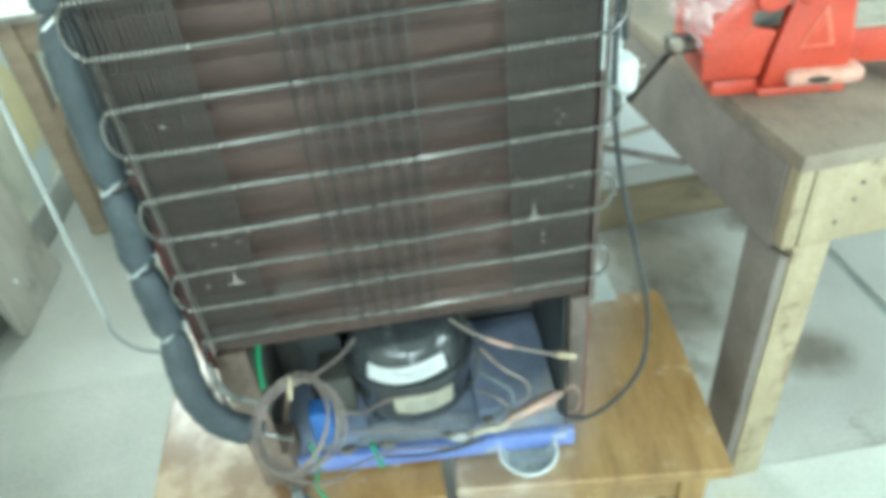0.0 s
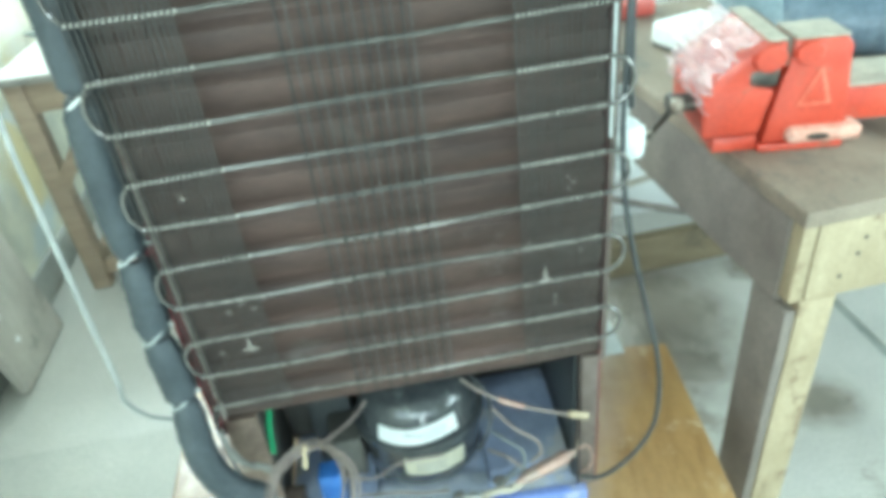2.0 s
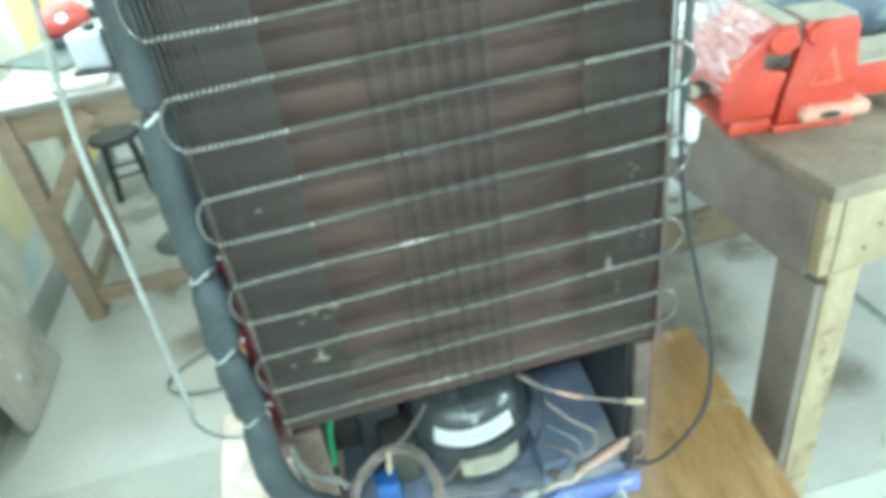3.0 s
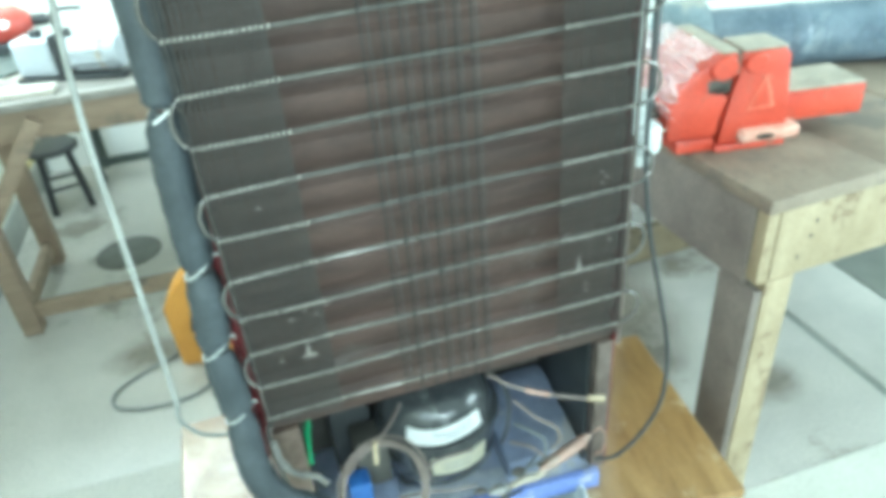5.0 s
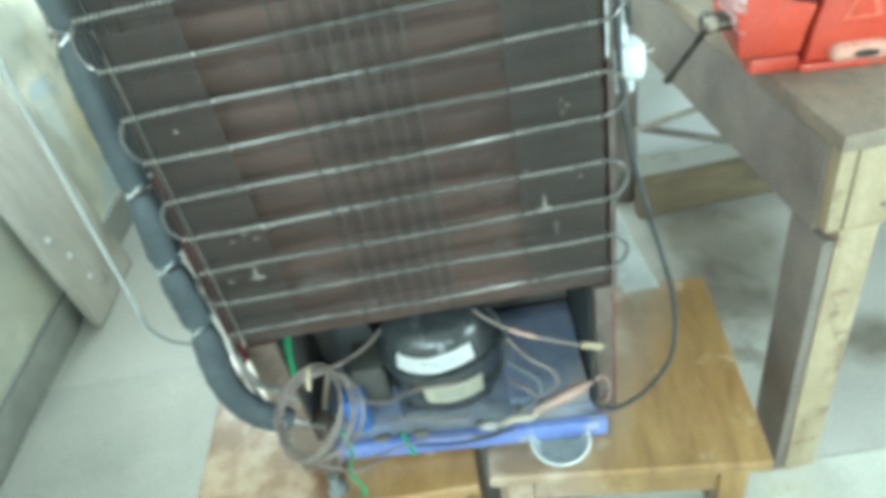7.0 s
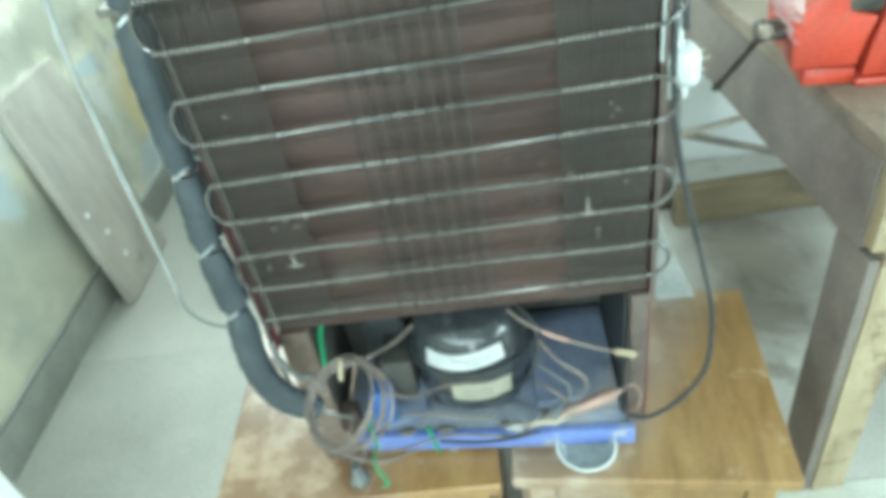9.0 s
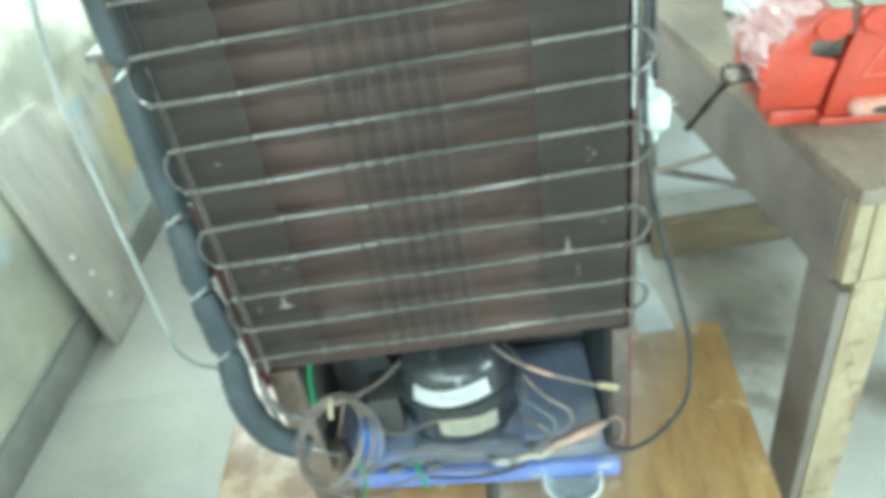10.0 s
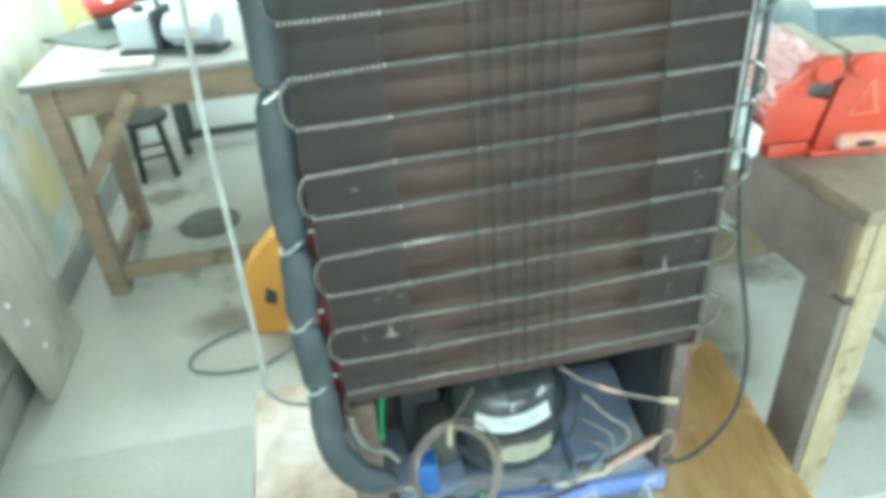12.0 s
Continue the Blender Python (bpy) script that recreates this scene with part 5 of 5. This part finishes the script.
off = put("timber_offcut", bm, BOARD)
off.matrix_basis = pose(-0.80, 1.550, TH, 0, 0, -4) @ Matrix.Diagonal((1.1, 1.4, 1.0, 1))
tagged(off, "short pale timber offcut on the table", "offcut")

# ---- beyond the table ----
st = thing("plastic_stool", pose(-1.065, 2.55, 0, 0, 0, 14) @ Matrix.Diagonal((0.86, 0.86, 0.82, 1)), "black moulded plastic stool", "stool")
part("seat", lathe(B(), [(0.10, 0.330), (0.128, 0.333), (0.134, 0.350), (0.126, 0.367), (0.05, 0.371)], 28), BLACKPL, st)
for a in range(4):
    an = math.pi / 4 + a * math.pi / 2
    bm = B()
    tube(bm, [(0.128 * math.cos(an), 0.128 * math.sin(an), 0), (0.095 * math.cos(an), 0.095 * math.sin(an), 0.331)], 0.017, 8)
    part("leg", bm, BLACKPL, st)
bm = B()
pts = [(0.122 * math.cos(a), 0.122 * math.sin(a), 0.14) for a in [math.pi / 4 + math.pi / 2 * i for i in range(5)]]
tube(bm, pts, 0.009, 6)
part("ring", bm, BLACKPL, st)

fr = thing("iron_stand", pose(-0.965, 2.72, 0), "dark painted iron stand by the back wall", "stand")
for x in (0, 0.95):
    for y in (0, 0.20):
        part("leg", box(B(), x, x + 0.036, y, y + 0.036, 0, 0.62, 0.002), IRON, fr)
part("rail", box(B(), 0.037, 0.949, 0.004, 0.030, 0.085, 0.122, 0.002), IRON, fr)
part("top_rail", box(B(), -0.01, 0.995, -0.005, 0.24, 0.62, 0.655, 0.003), IRON, fr)

# ---- floor things ----
bm = B()
lathe(bm, [(0.128, 0.0), (0.128, 0.003), (0.118, 0.005), (0.09, 0.0055)], 40)
dr = put("drain_cover", bm, DRAIN)
dr.matrix_basis = pose(-0.778, 1.96, 0.0)
tagged(dr, "round dark iron drain cover set in the floor", "drain cover")

case = thing("tool_case", pose(-0.455, 1.17, 0, 0, 0, -8), "orange yellow plastic tool case standing on the floor", "case")
bm = B()
prism(bm, [(-0.10, 0.0), (0.12, 0.0), (0.12, 0.37), (0.02, 0.37), (-0.07, 0.28), (-0.105, 0.22)], -0.05, 0.05, 0.012)
part("shell", bm, ORANGE, case, "orange plastic shell")
bm = B()
prism(bm, [(-0.045, 0.13), (-0.005, 0.12), (0.0, 0.17), (-0.03, 0.19)], -0.053, -0.045, 0.003)
part("latch", bm, BLACKPL, case, "dark latch")
bm = B()
tube(bm, smooth_path([(-0.40, 1.10, 0.006), (-0.434, 1.048, 0.006), (-0.531, 0.978, 0.006), (-0.651, 0.971, 0.006), (-0.748, 1.01, 0.006), (-0.755, 1.08, 0.006), (-0.663, 1.155, 0.006), (-0.582, 1.193, 0.006), (-0.54, 1.26, 0.006)], 8), 0.0055, 8)
cable = put("floor_cable", bm, LEADGREY)
tagged(cable, "dusty dark grey cable looped on the floor", "cable")

# weathered board leaning on the wall
lean = math.degrees(math.atan2(0.075, 0.72))
board = thing("leaning_board", pose(-1.150, 0.985, 0.0, 0, -lean, 0), "weathered grey board leaning against the wall", "board")
part("plank", box(B(), -0.021, 0.010, 0.0, 0.33, 0.004, 0.735, 0.004), BOARD, board)
for y, z in ((0.10, 0.14), (0.085, 0.24), (0.05, 0.33)):
    part("nail_patch", rod(B(), (0.0095, y, z), (0.012, y, z), 0.010, 10), PAPER, board, "pale paint spot")
bm = box(B(), -0.19, 0.19, -0.25, 0.25, 0, 0.50, 0.02, seg=3)
crt = put("white_carton", bm, WHITEWALL)
crt.matrix_basis = pose(-1.03, -0.23, 0.0)
tagged(crt, "white carton standing by the wall", "carton")
# window frame in the left wall
win = thing("window_1", pose(WX - 0.10, 1.30, 0.98), "white framed window in the side wall", "window", "", "structure")
for y0, y1, z0, z1 in ((0, 0.05, 0, 1.22), (1.17, 1.22, 0, 1.22), (0.05, 1.17, 0, 0.05), (0.05, 1.17, 1.17, 1.22), (0.59, 0.63, 0.05, 1.17)):
    part("window_frame", box(B(), 0.0, 0.05, y0, y1, z0, z1, 0.003), WHITEPL, win)
